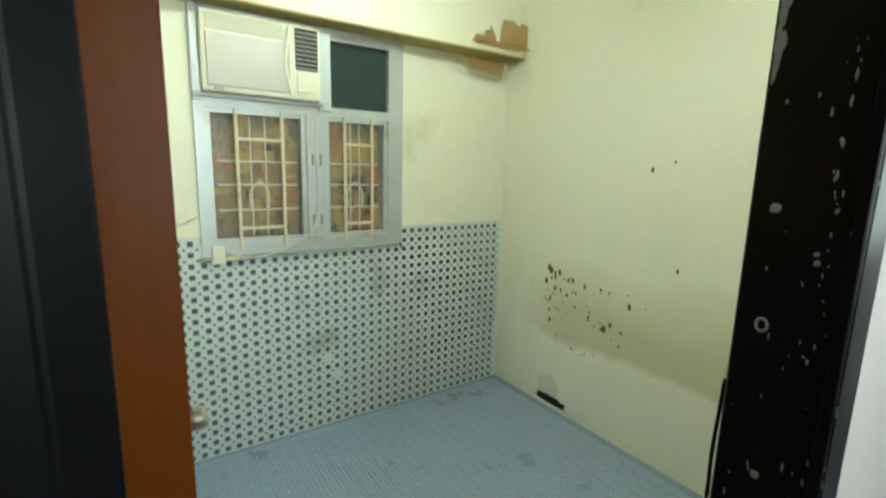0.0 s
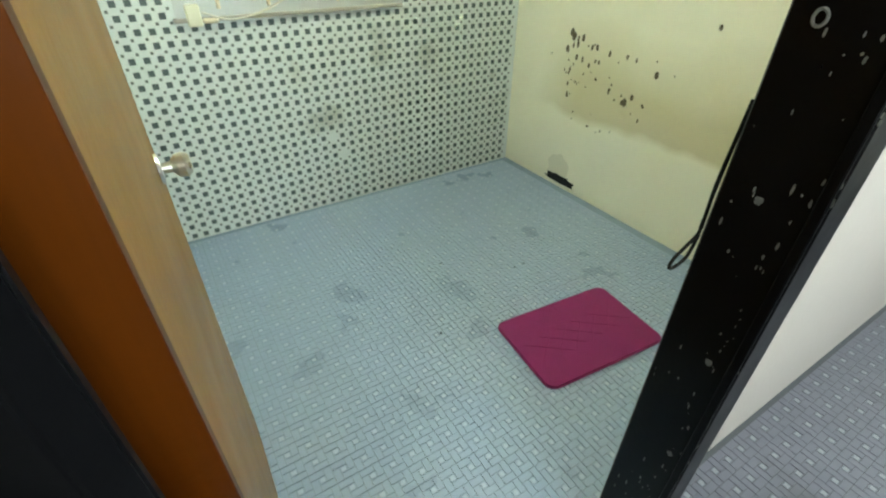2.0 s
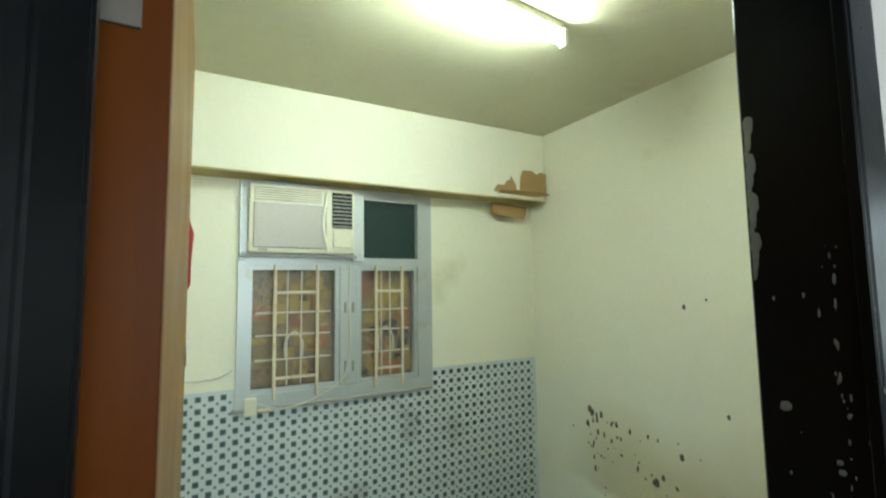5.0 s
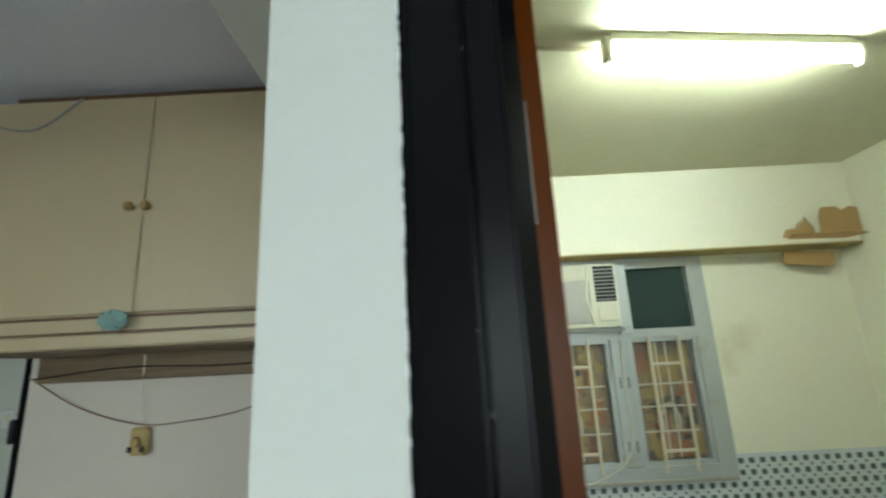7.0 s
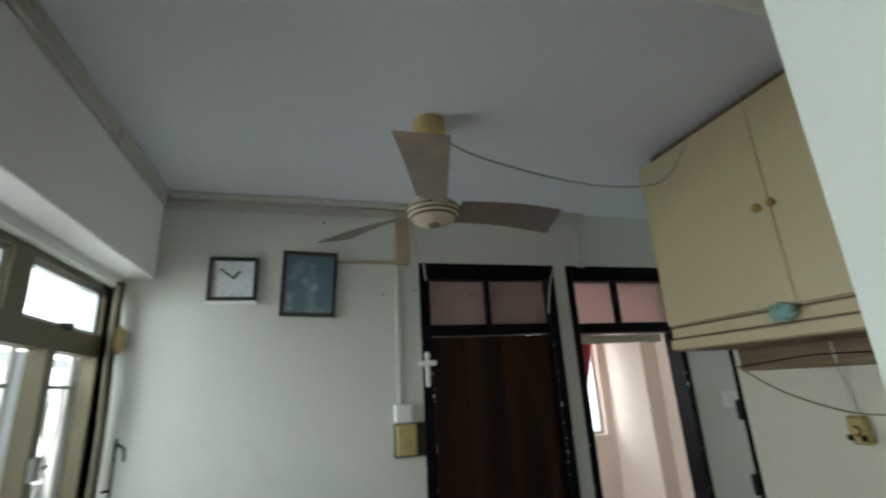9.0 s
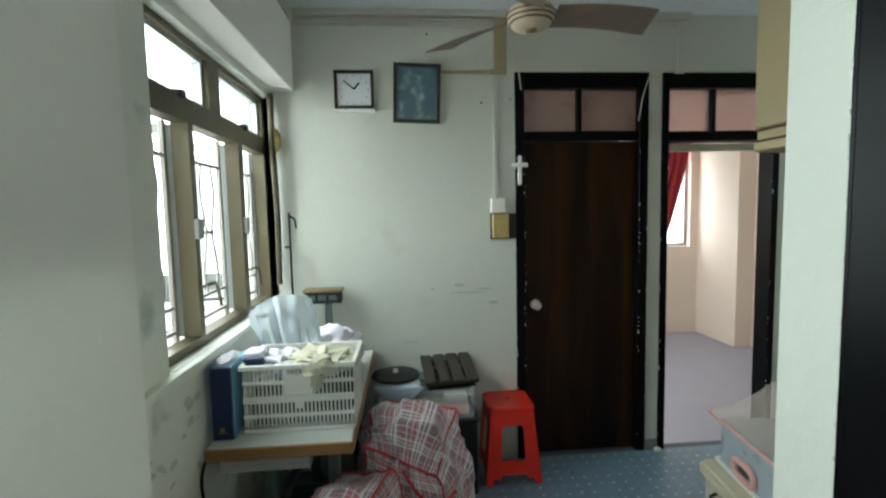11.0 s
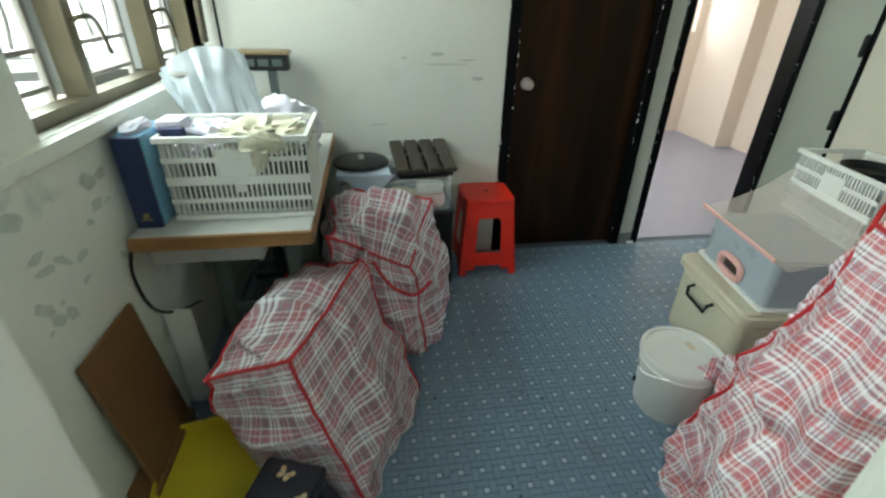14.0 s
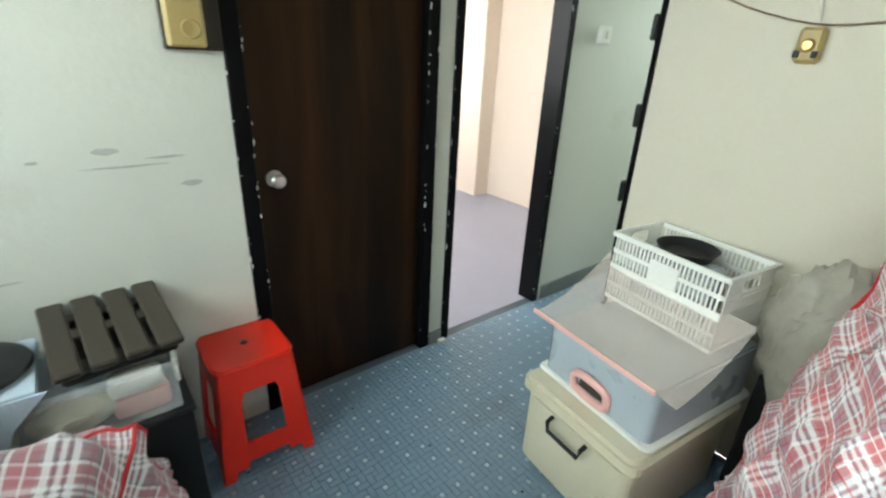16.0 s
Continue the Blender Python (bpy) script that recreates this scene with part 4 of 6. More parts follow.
blob((1.578, 2.44, 0.050), (0.004, 0.11, 0.028), 0.6, 9, 3, bm=hole, flat=0.2)
solid("plaster_hole", hole, DARKP, "broken dark hole at the wall foot", "hole")
patch = bmesh.new()
blob((1.579, 2.47, 0.13), (0.003, 0.09, 0.08), 0.3, 6, 3, bm=patch)
solid("plaster_patch", patch, CREAMP, "raised cream plaster patch beside the hole", "patch")

# ---- living room: fixtures ----
wl = thing("window_2", (-2.44, -0.70, 1.1), "olive framed casement window with scrolled grilles", "window")
WX0, WX1, WZ0, WZ1 = -3.09, -1.78, 1.10, 2.29
part("outer_frame", wall_with_holes("y", -0.735, 0.065, WX0, WX1, WZ0, WZ1, [(WX0 + 0.04, -2.45, 2.055, 2.262), (-2.33, WX1 - 0.03, 2.055, 2.262), (-2.115, WX1 - 0.04, 1.135, 1.965), (-2.64, -2.155, 1.135, 1.965), (WX0 + 0.03, -2.70, 1.135, 1.965)]), OLIVE, wl, "olive bronze outer frame", smooth=False)
for a, b in ((WX0 + 0.04, -2.45), (-2.33, WX1 - 0.03)):
    part("fanlight_sash", wall_with_holes("y", -0.722, 0.03, a, b, 2.055, 2.262, [(a + 0.02, b - 0.02, 2.073, 2.245)]), ALU, wl, smooth=False)
    part("glass", bx(a + 0.02, b - 0.02, -0.71, -0.706, 2.073, 2.245), GLASS, wl).visible_shadow = False
    part("fanlight_catch", bx((a + b) / 2 - 0.02, (a + b) / 2 + 0.02, -0.70, -0.655, 2.045, 2.075, 0.004), DARKP, wl)
for hinge, w, turn in ((-2.115, 0.30, 68), (-2.64, 0.44, 74), (-3.055, 0.33, 76)):
    m = Matrix.Translation((hinge, -0.735, 0)) @ Matrix.Rotation(radians(-turn), 4, "Z")
    sash = part("casement", wall_with_holes("y", -0.03, 0.03, 0, w, 1.14, 1.96, [(0.035, w - 0.035, 1.175, 1.925)]), ALU, wl, "pale casement pushed open outward", smooth=False)
    sash.data.transform(m)
    g = part("glass", bx(0.035, w - 0.035, -0.018, -0.014, 1.175, 1.925), GLASS, wl)
    g.data.transform(m)
    g.visible_shadow = False
for x in (-2.135, -2.67):
    part("stay", wire([(x, -0.665, 1.33), (x, -0.64, 1.34), (x - 0.05, -0.63, 1.33), (x - 0.09, -0.63, 1.24)], 0.007), OLIVE, wl)
    part("catch", bx(x - 0.022, x + 0.022, -0.672, -0.650, 1.52, 1.60, 0.004), GREYP, wl)
gl = thing("window_grille", (-2.44, -0.77, 1.12), "grey painted window grille with wavy bars", "grille")
for a, b in ((-2.09, -1.83), (-2.60, -2.30), (-3.05, -2.86)):
    for x in (a, b):
        part("stile", bx(x - 0.010, x + 0.010, -0.765, -0.745, 1.12, 1.97, 0.003), GREYBAR, gl)
    for z in (1.165, 1.26, 1.84):
        part("crossbar", bx(a, b, -0.76, -0.748, z - 0.007, z + 0.007, 0.002), GREYBAR, gl)
    for f in (0.33, 0.66):
        x, s = a + (b - a) * f, 0.022 * (1 if f > 0.5 else -1)
        part("wavy_bar", wire([(x, -0.755, 1.27), (x + s, -0.755, 1.36), (x, -0.755, 1.45), (x - s, -0.755, 1.535), (x, -0.755, 1.62), (x + s, -0.755, 1.72), (x, -0.755, 1.84)], 0.006), GREYBAR, gl)
    part("collar", bx(a + (b - a) * 0.36, a + (b - a) * 0.64, -0.763, -0.747, 1.528, 1.545, 0.004), GREYBAR, gl)
structure("window_sill", bx(-3.09, -1.50, -0.735, -0.600, 1.055, 1.098, 0.012, seg=2), WALL_S, "rough white plastered window sill with flaked edge", "sill")
cu = thing("curtain", (-3.05, -0.60, 1.2), "dark olive curtain bunched in the corner", "curtain")
cm = bmesh.new()
for k in range(4):
    wire([(-3.055 + 0.012 * k, -0.615 + 0.008 * (k % 2), 2.30), (-3.05 + 0.012 * k, -0.610, 2.0), (-3.060 + 0.010 * k, -0.605, 1.6), (-3.052 + 0.008 * k, -0.61, 1.2)], 0.013, bm=cm)
part("folds", cm, GREYCLOTH, cu)
part("tie", blob((-3.045, -0.595, 2.04), (0.03, 0.03, 0.07), 0.3, 6, 2), OLDIVORY, cu)

ck = thing("wall_clock", (-3.088, -0.137, 2.33), "square black framed clock with a white dial", "clock")
part("dial", bx(-3.088, -3.072, -0.240, -0.034, 2.230, 2.432), DIAL, ck)
part("rim", wall_with_holes("x", -3.089, 0.028, -0.252, -0.022, 2.222, 2.444, [(-0.234, -0.040, 2.240, 2.426)]), FRAMEWOOD, ck, smooth=False)
part("base_strip", bx(-3.088, -3.058, -0.255, -0.019, 2.204, 2.2215, 0.002), WHITEP, ck)
for dy, dz, w in ((-0.062, 0.050, 0.004), (0.030, 0.038, 0.005)):
    part("pointer", wire([(-3.069, -0.137, 2.336), (-3.069, -0.137 + dy, 2.336 + dz)], w, seg=6, smooth=False), DARKP, ck)
for k in range(12):
    a = radians(30 * k)
    part("hour_mark", bx(-3.0722, -3.0710, -0.137 + 0.083 * math.sin(a) - 0.003, -0.137 + 0.083 * math.sin(a) + 0.003, 2.333 + 0.083 * math.cos(a) - 0.006, 2.333 + 0.083 * math.cos(a) + 0.006), GREYP, ck)

pc = thing("framed_picture", (-3.088, 0.23, 2.30), "faded blue landscape print in a dark frame", "picture")
PM = Matrix.Translation((-3.086, 0.226, 2.14)) @ Matrix.Rotation(radians(4), 4, "Y") @ Matrix.Rotation(radians(-2), 4, "X")
part("print", bx(0.004, 0.010, -0.125, 0.125, 0.015, 0.325), PRINT, pc).data.transform(PM)
part("rim", wall_with_holes("x", 0.0, 0.022, -0.139, 0.139, 0, 0.340, [(-0.120, 0.120, 0.020, 0.320)]), FRAMEWOOD, pc, smooth=False).data.transform(PM)

tk = thing("cable_trunking", (-3.085, 0.7, 2.75), "grey white surface conduits along the ceiling edge", "conduit")
part("ceiling_strip", bx(-3.089, -3.05, -0.47, 1.93, 2.755, 2.788, 0.004), PIPE, tk)
for k in range(3):
    part("pipe_run", wire([(-3.078, -0.48, 2.742 - 0.017 * k), (-3.078, 0.6, 2.742 - 0.017 * k), (-3.078, 0.72, 2.742 - 0.017 * k)], 0.007, smooth=False), PIPE, tk)
part("pipe_run", wire([(-3.078, 0.80, 2.735), (-3.078, 1.86, 2.735), (-3.078, 1.865, 2.46)], 0.009, smooth=False), PIPE, tk)
part("stained_duct", bx(-3.089, -3.068, 0.700, 0.775, 2.445, 2.755, 0.004), STAINPIPE, tk, "brown stained duct")
part("duct_foot", bx(-3.089, -3.062, 0.675, 0.775, 2.425, 2.452, 0.004), STAINPIPE, tk)
part("level_run", bx(-3.089, -3.076, 0.37, 0.675, 2.430, 2.448, 0.003), STAINPIPE, tk)
part("drop_pipe", bx(-3.089, -3.072, 0.690, 0.712, 1.68, 2.425, 0.003), PIPE, tk)
part("corner_box", bx(-3.089, -3.066, 1.84, 1.90, 2.43, 2.47, 0.004), PIPE, tk)
for k in range(3):
    part("beam_pipe", wire([(-1.25, -0.478, 2.772 - 0.028 * k), (-3.05, -0.478, 2.772 - 0.028 * k)], 0.010, smooth=False), PIPE, tk)
fw = thing("loose_cable", (-3.07, 0.79, 2.4), "thin cable drooping over the door frame", "cable")
part("cable_run", wire([(-3.06, 0.775, 2.76), (-3.06, 0.80, 2.60), (-3.06, 0.845, 2.44), (-3.06, 0.86, 2.33)], 0.004), WHITEWIRE, fw)
part("cable_run", wire([(-3.06, 1.675, 2.43), (-3.06, 1.63, 2.30), (-3.06, 1.60, 2.14)], 0.004), WHITEWIRE, fw)
sw1 = thing("switch_box", (-3.08, 0.712, 1.635), "small white junction box on the wall", "switch")
part("case", bx(-3.089, -3.045, 0.668, 0.756, 1.595, 1.682, 0.005), WHITEP, sw1)
db = thing("door_chime", (-3.08, 0.75, 1.51), "yellowed ivory chime box on a dark board", "chime")
part("board", bx(-3.089, -3.072, 0.664, 0.826, 1.430, 1.588, 0.003), FRAMEWOOD, db, "dark stained backing board")
part("case", bx(-3.072, -3.030, 0.672, 0.772, 1.438, 1.586, 0.006), OLDIVORY, db)
part("grille_ring", lathe([(0.012, 0.004), (0.024, 0.005), (0.027, 0.0)], (-3.030, 0.733, 1.487), 20, m=Matrix.Rotation(radians(90), 4, "Y")), OLDIVORY, db)
part("label_strip", bx(-3.0305, -3.0292, 0.695, 0.745, 1.555, 1.561), BRASS, db)
cr = thing("wall_cross", (-3.07, 0.85, 1.85), "small white cross hung on the door frame", "cross")
part("upright", bx(-3.077, -3.064, 0.838, 0.864, 1.76, 1.94, 0.006), WHITEP, cr)
part("arms", bx(-3.077, -3.062, 0.800, 0.902, 1.868, 1.895, 0.006), WHITEP, cr)
ps = thing("light_switch", (-3.085, 2.81, 1.585), "square white light switch on the passage wall", "switch")
part("plate", bx(-3.089, -3.050, 2.765, 2.855, 1.54, 1.63, 0.006), WHITEP, ps)
part("rocker", bx(-3.051, -3.040, 2.795, 2.825, 1.565, 1.605, 0.004), CREAMP, ps)
bl = thing("door_bell", (-1.92, 2.19, 1.52), "yellowed bell box with hanging wire", "bell")
part("case", bx(-1.967, -1.900, 2.160, 2.198, 1.475, 1.575, 0.010), OLDIVORY, bl)
part("gong", lathe([(0.0, 0.014), (0.014, 0.012), (0.020, 0.0)], (-1.935, 2.158, 1.525), 20, m=Matrix.Rotation(radians(90), 4, "X")), BRASS, bl)
for x in (-1.957, -1.911):
    part("contact", bx(x - 0.008, x + 0.008, 2.150, 2.160, 1.49, 1.51, 0.002), DARKP, bl)
wr = thing("loose_cable", (-1.9, 2.18, 1.6), "tan wire drooping under the wall cabinet", "cable")
part("cable_run", wire([(-2.38, 2.160, 1.78), (-2.20, 2.188, 1.66), (-1.95, 2.186, 1.585), (-1.75, 2.186, 1.59), (-1.55, 2.187, 1.62), (-1.30, 2.17, 1.70), (-0.92, 2.17, 1.72)], 0.003), TANWIRE, wr)
part("cable_run", wire([(-1.935, 2.19, 1.58), (-1.94, 2.175, 1.70), (-1.935, 2.160, 1.845)], 0.0035), WHITEWIRE, wr)
part("cable_run", wire([(-2.36, 2.158, 1.77), (-2.0, 2.158, 1.800), (-1.6, 2.158, 1.79), (-1.2, 2.158, 1.81)], 0.003), WIRE, wr)

# wall cabinet
wc = thing("wall_cabinet", (-1.78, 2.0, 1.855), "cream laminate wall cabinet with brown trim lines", "cabinet")
part("body", bx(-2.36, -1.205, 1.822, 2.199, 1.856, 2.745, 0.003), CABINET, wc)
part("top_board", bx(-2.30, -1.205, 1.84, 2.198, 2.747, 2.782, 0.003), BROWNLINE, wc)
for a, b in ((-2.352, -1.7575), (-1.7545, -1.21)):
    d = part("door", bx(a, b, 1.800, 1.820, 1.962, 2.738, 0.003), CABINET, wc)
    kx = b - 0.040 if a < -2 else a + 0.012
    part("knob", lathe([(0, 0.026), (0.012, 0.025), (0.017, 0.016), (0.008, 0.008), (0.010, 0)], (kx, 1.800, 2.318), 16, m=Matrix.Rotation(radians(90), 4, "X")), BRASS, d, "small aged brass knob")
for z in (1.905, 1.954):
    part("trim_line", bx(-2.358, -1.207, 1.812, 1.823, z - 0.004, z + 0.004), BROWNLINE, wc)
part("back_rail", bx(-2.355, -1.206, 2.165, 2.198, 1.752, 1.855, 0.003), UNDERSIDE, wc, "tan plywood rail under the cabinet")
part("underside", bx(-2.355, -1.207, 1.825, 2.164, 1.850, 1.8555), UNDERSIDE, wc)
part("front_rail", bx(-2.359, -1.206, 1.806, 1.8215, 1.858, 1.898, 0.003), CABINET, wc)
mc = thing("mint_rag", (-1.80, 1.79, 1.94), "mint green rag tucked on the cabinet rail", "rag")
part("rag_body", blob((-1.805, 1.789, 1.940), (0.042, 0.013, 0.028), 0.5, 9, 3), MINT, mc)

# ceiling fan
fn = thing("ceiling_fan", (-2.19, 0.685, 2.38), "dusty three bladed ceiling fan in yellowed cream", "fan")
FX, FY = -2.195, 0.682
part("canopy", lathe([(0.0, 2.788), (0.062, 2.788), (0.066, 2.735), (0.058, 2.70), (0.020, 2.685), (0, 2.685)], (FX, FY, 0), 28), FANCREAM, fn, "yellowed cup at the ceiling")
part("down_rod", cyl((FX, FY, 2.42), (FX, FY, 2.69), 0.011), FANCREAM, fn)
part("motor", lathe([(0.0, 2.448), (0.06, 2.444), (0.092, 2.425), (0.100, 2.405), (0.098, 2.385), (0.075, 2.358), (0.045, 2.348), (0, 2.346)], (FX, FY, 0), 32), FANWHITE, fn, "cream enamel motor housing")
for r, z in ((0.1005, 2.404), (0.0985, 2.386), (0.0875, 2.372)):
    part("band", lathe([(r - 0.004, z + 0.004), (r + 0.0022, z + 0.0025), (r + 0.0018, z - 0.002), (r - 0.005, z - 0.004)], (FX, FY, 0), 32), BROWNLINE, fn, "brown stripe round the motor")
part("cap", lathe([(0.0, 2.338), (0.020, 2.340), (0.026, 2.349)], (FX, FY, 0), 18), BRASS, fn)
for turn in (-141, 97, -18):
    own = bmesh.new()
    rows = []
    for k in range(9):
        u = k / 8
        r = 0.10 + 0.44 * u
        w = 0.056 + 0.024 * u
        z = 2.405 + 0.012 * math.sin(3 * u)
        rows.append([own.verts.new((r, -w, z + 0.022)), own.verts.new((r + (0.03 if k == 8 else 0), w, z - 0.022)), own.verts.new((r + (0.03 if k == 8 else 0), w, z - 0.019)), own.verts.new((r, -w, z + 0.025))])
    for a, b in zip(rows, rows[1:]):
        for j in range(4):
            own.faces.new((a[j], a[(j + 1) % 4], b[(j + 1) % 4], b[j]))
    own.faces.new(rows[0][::-1]), own.faces.new(rows[-1])
    bmesh.ops.recalc_face_normals(own, faces=own.faces[:])
    bmesh.ops.transform(own, matrix=Matrix.Translation((FX, FY, 0)) @ Matrix.Rotation(radians(turn), 4, "Z"), verts=own.verts[:])
    part("blade", own, BLADE, fn, "dusty brown metal blade")
part("feed_cable", wire([(FX + 0.02, FY + 0.05, 2.70), (-2.17, 0.90, 2.63), (-2.14, 1.25, 2.545), (-2.12, 1.55, 2.53), (-2.10, 1.72, 2.58), (-2.02, 1.80, 2.74)], 0.004), GREYP, fn)

# ---- living room: loose things ----
tb = thing("sewing_table", (-2.5, -0.34, 0.0), "sewing machine table with worn white top on iron legs", "table")
part("top", bx(-3.075, -1.935, -0.605, -0.080, 0.735, 0.765, 0.004), TABLETOP, tb, "worn white laminate top")
part("edge_band", bx(-1.935, -1.925, -0.607, -0.078, 0.718, 0.766, 0.004), TABLEEDGE, tb, "orange brown ply edge")
part("edge_band", bx(-3.075, -1.935, -0.080, -0.074, 0.718, 0.7645, 0.002), TABLEEDGE, tb)
part("drawer", bx(-2.36, -1.96, -0.57, -0.24, 0.655, 0.732, 0.004), GREYP, tb, "shallow grey drawer tray")
for x in (-2.10, -2.92):
    part("upright", bx(x - 0.022, x + 0.022, -0.45, -0.40, 0.04, 0.735, 0.006), IRON, tb)
    part("upright", bx(x - 0.022, x + 0.022, -0.20, -0.15, 0.04, 0.735, 0.006), IRON, tb)
    part("foot", bx(x - 0.028, x + 0.028, -0.56, -0.09, 0.0, 0.045, 0.008), IRON, tb)
    part("brace", bx(x - 0.015, x + 0.015, -0.40, -0.20, 0.37, 0.41, 0.004), IRON, tb)
part("stretcher", bx(-2.92, -2.10, -0.43, -0.40, 0.36, 0.40, 0.004), IRON, tb)
part("treadle", bx(-2.70, -2.32, -0.50, -0.16, 0.09, 0.115, 0.006), IRON, tb)
part("motor", cyl((-2.35, -0.30, 0.60), (-2.60, -0.30, 0.60), 0.075, seg=20), IRON, tb)
part("lead", wire([(-1.94, -0.60, 0.75), (-1.935, -0.625, 0.64), (-1.95, -0.61, 0.50), (-2.04, -0.58, 0.42), (-2.10, -0.52, 0.42)], 0.0055), WIRE, tb)


def shared_box(name, w, d, h, material):
    me = bpy.data.meshes.new(name)
    b = bx(-w / 2, w / 2, -d / 2, d / 2, -h / 2, h / 2)
    b.to_mesh(me)
    b.free()
    me.materials.append(material)
    return me


def slotted_basket(root, x0, x1, y0, y1, z0, z1, plain, m=None, material=WHITEP):
    """A pressed plastic basket: rails, upright slats, blank panels with grip holes."""
    t = 0.006

    def put(name, *lim):
        o = part(name, bx(*lim, 0.0015), material, root)
        if m:
            o.data.transform(m)

    h = z1 - z0
    put("base", x0 + t, x1 - t, y0 + t, y1 - t, z0, z0 + 0.006)
    for name, (a0, a1, b0, b1) in {"rim": (x0 - 0.008, x0 + t, y0 - 0.008, y1 + 0.008), "rim ": (x1 - t, x1 + 0.008, y0 - 0.008, y1 + 0.008), "rim  ": (x0 + t, x1 - t, y0 - 0.008, y0 + t), "rim   ": (x0 + t, x1 - t, y1 - t, y1 + 0.008)}.items():
        put("rim", a0, a1, b0, b1, z1 - 0.018, z1)
    levels = [(0, 0.06), (0.215, 0.27), (0.43, 0.54), (0.70, 0.76)]
    for lo, hi in levels:
        za, zb = z0 + lo * h, z0 + hi * h
        put("rail", x0, x0 + t, y0, y1, za, zb)
        put("rail", x1 - t, x1, y0, y1, za, zb)
        put("rail", x0 + t, x1 - t, y0, y0 + t, za, zb)
        put("rail", x0 + t, x1 - t, y1 - t, y1, za, zb)
    for side in range(4):
        along_y = side < 2
        if plain == "ends" and not along_y or plain == "sides" and along_y:
            fix = (x0 if side == 0 else x1 - t) if along_y else (y0 if side == 2 else y1 - t)
            lim = (fix + 0.001, fix + t - 0.001, y0 + t, y1 - t) if along_y else (x0 + t, x1 - t, fix + 0.001, fix + t - 0.001)
            c = (y0 + y1) / 2 if along_y else (x0 + x1) / 2
            put("end_panel", *lim, z0 + 0.02, z1 - 0.085)
            for a, b in ((None, c - 0.045), (c + 0.045, None)):
                if along_y:
                    put("end_panel", lim[0], lim[1], a or y0 + t, b or y1 - t, z1 - 0.085, z1 - 0.018)
                else:
                    put("end_panel", a or x0 + t, b or x1 - t, lim[2], lim[3], z1 - 0.085, z1 - 0.018)
            continue
        a, b = (y0, y1) if along_y else (x0 + t, x1 - t)
        n = int((b - a) / 0.0150)
        hs = z1 - z0 - 0.035
        slat_me = shared_box("slat", t - 0.002, 0.0066, hs, material) if along_y else shared_box("slat", 0.0066, t - 0.002, hs, material)
        for k in range(1, n):
            c = a + (b - a) * k / n
            fix = (x0 if side == 0 else x1 - t) if along_y else (y0 if side == 2 else y1 - t)
            at = (fix + t / 2, c, z0 + 0.02 + hs / 2) if along_y else (c, fix + t / 2, z0 + 0.02 + hs / 2)
            ob = new("slat", slat_me)
            ob.parent = root
            ob.matrix_parent_inverse = Matrix.Translation(root.location).inverted()
            ob.matrix_basis = (m or Matrix()) @ Matrix.Translation(at)
        mid, half = (a + b) / 2, (b - a) * 0.13
        for lo, hi in ((0.54, 0.84), (0.94, 0.98)):
            za, zb = z0 + lo * h, z0 + hi * h
            if along_y:
                xx = x0 - 0.001 if side == 0 else x1 - t
                put("blank_panel", xx, xx + t + 0.001, mid - half, mid + half, za, zb)
            else:
                yy = y0 - 0.001 if side == 2 else y1 - t
                put("blank_panel", mid - half, mid + half, yy, yy + t + 0.001, za, zb)
        if along_y:
            xx = x0 if side == 0 else x1 - t
            put("grip_lip", xx + 0.002, xx + 0.004, mid - half, mid + half, z0 + 0.84 * h, z0 + 0.855 * h)
            put("label_tab", xx - 0.002, xx + t + 0.002, mid - 0.014, mid + 0.014, z0 + 0.34 * h, z0 + 0.43 * h)


bk = thing("plastic_basket", (-2.18, -0.29, 0.766), "white slotted plastic basket heaped with cloths", "basket")
slotted_basket(bk, -2.325, -2.035, -0.500, -0.075, 0.768, 1.035, "ends")
cc = thing("crochet_cloth", (-2.15, -0.22, 0.95), "crumpled cream crochet cloth spilling over a basket", "cloth")
part("crumpled_mass", blob((-2.16, -0.22, 1.005), (0.115, 0.13, 0.045), 0.5, 11, 4), CROCHET, cc)
part("hanging_end", blob((-2.026, -0.20, 1.015), (0.012, 0.06, 0.028), 0.5, 9, 3), CROCHET, cc)
part("hanging_end", blob((-2.024, -0.215, 0.975), (0.008, 0.022, 0.04), 0.5, 9, 3), CROCHET, cc)
cw = thing("white_cloth", (-2.16, -0.36, 0.95), "crumpled white cloth in a basket", "cloth")
part("crumpled_mass", blob((-2.17, -0.38, 0.995), (0.11, 0.10, 0.045), 0.5, 9, 4, seed=3), WHITECLOTH, cw)
stuffing = thing("folded_linen", (-2.18, -0.29, 0.776), "folded grey linen filling a basket", "linen")
part("linen_block", bx(-2.30, -2.075, -0.475, -0.10, 0.776, 0.945, 0.02, seg=2), DARKLINEN, stuffing)
nb = thing("navy_box", (-2.03, -0.55, 0.766), "tall navy box with a light blue side", "box")
part("front", bx(-2.010, -1.995, -0.600, -0.526, 0.766, 1.045, 0.002), NAVY, nb)
part("body", bx(-2.20, -2.010, -0.602, -0.524, 0.767, 1.046, 0.002), SKYB, nb, "light blue box side")
part("emblem", bx(-1.9955, -1.9938, -0.572, -0.556, 0.80, 0.815), BRASS, nb, "small gold emblem")
part("emblem_line", bx(-1.9955, -1.9938, -0.580, -0.548, 0.792, 0.796), BRASS, nb)
part("white_insert", blob((-2.09, -0.565, 1.052), (0.07, 0.030, 0.018), 0.4, 8, 3), WHITECLOTH, nb)
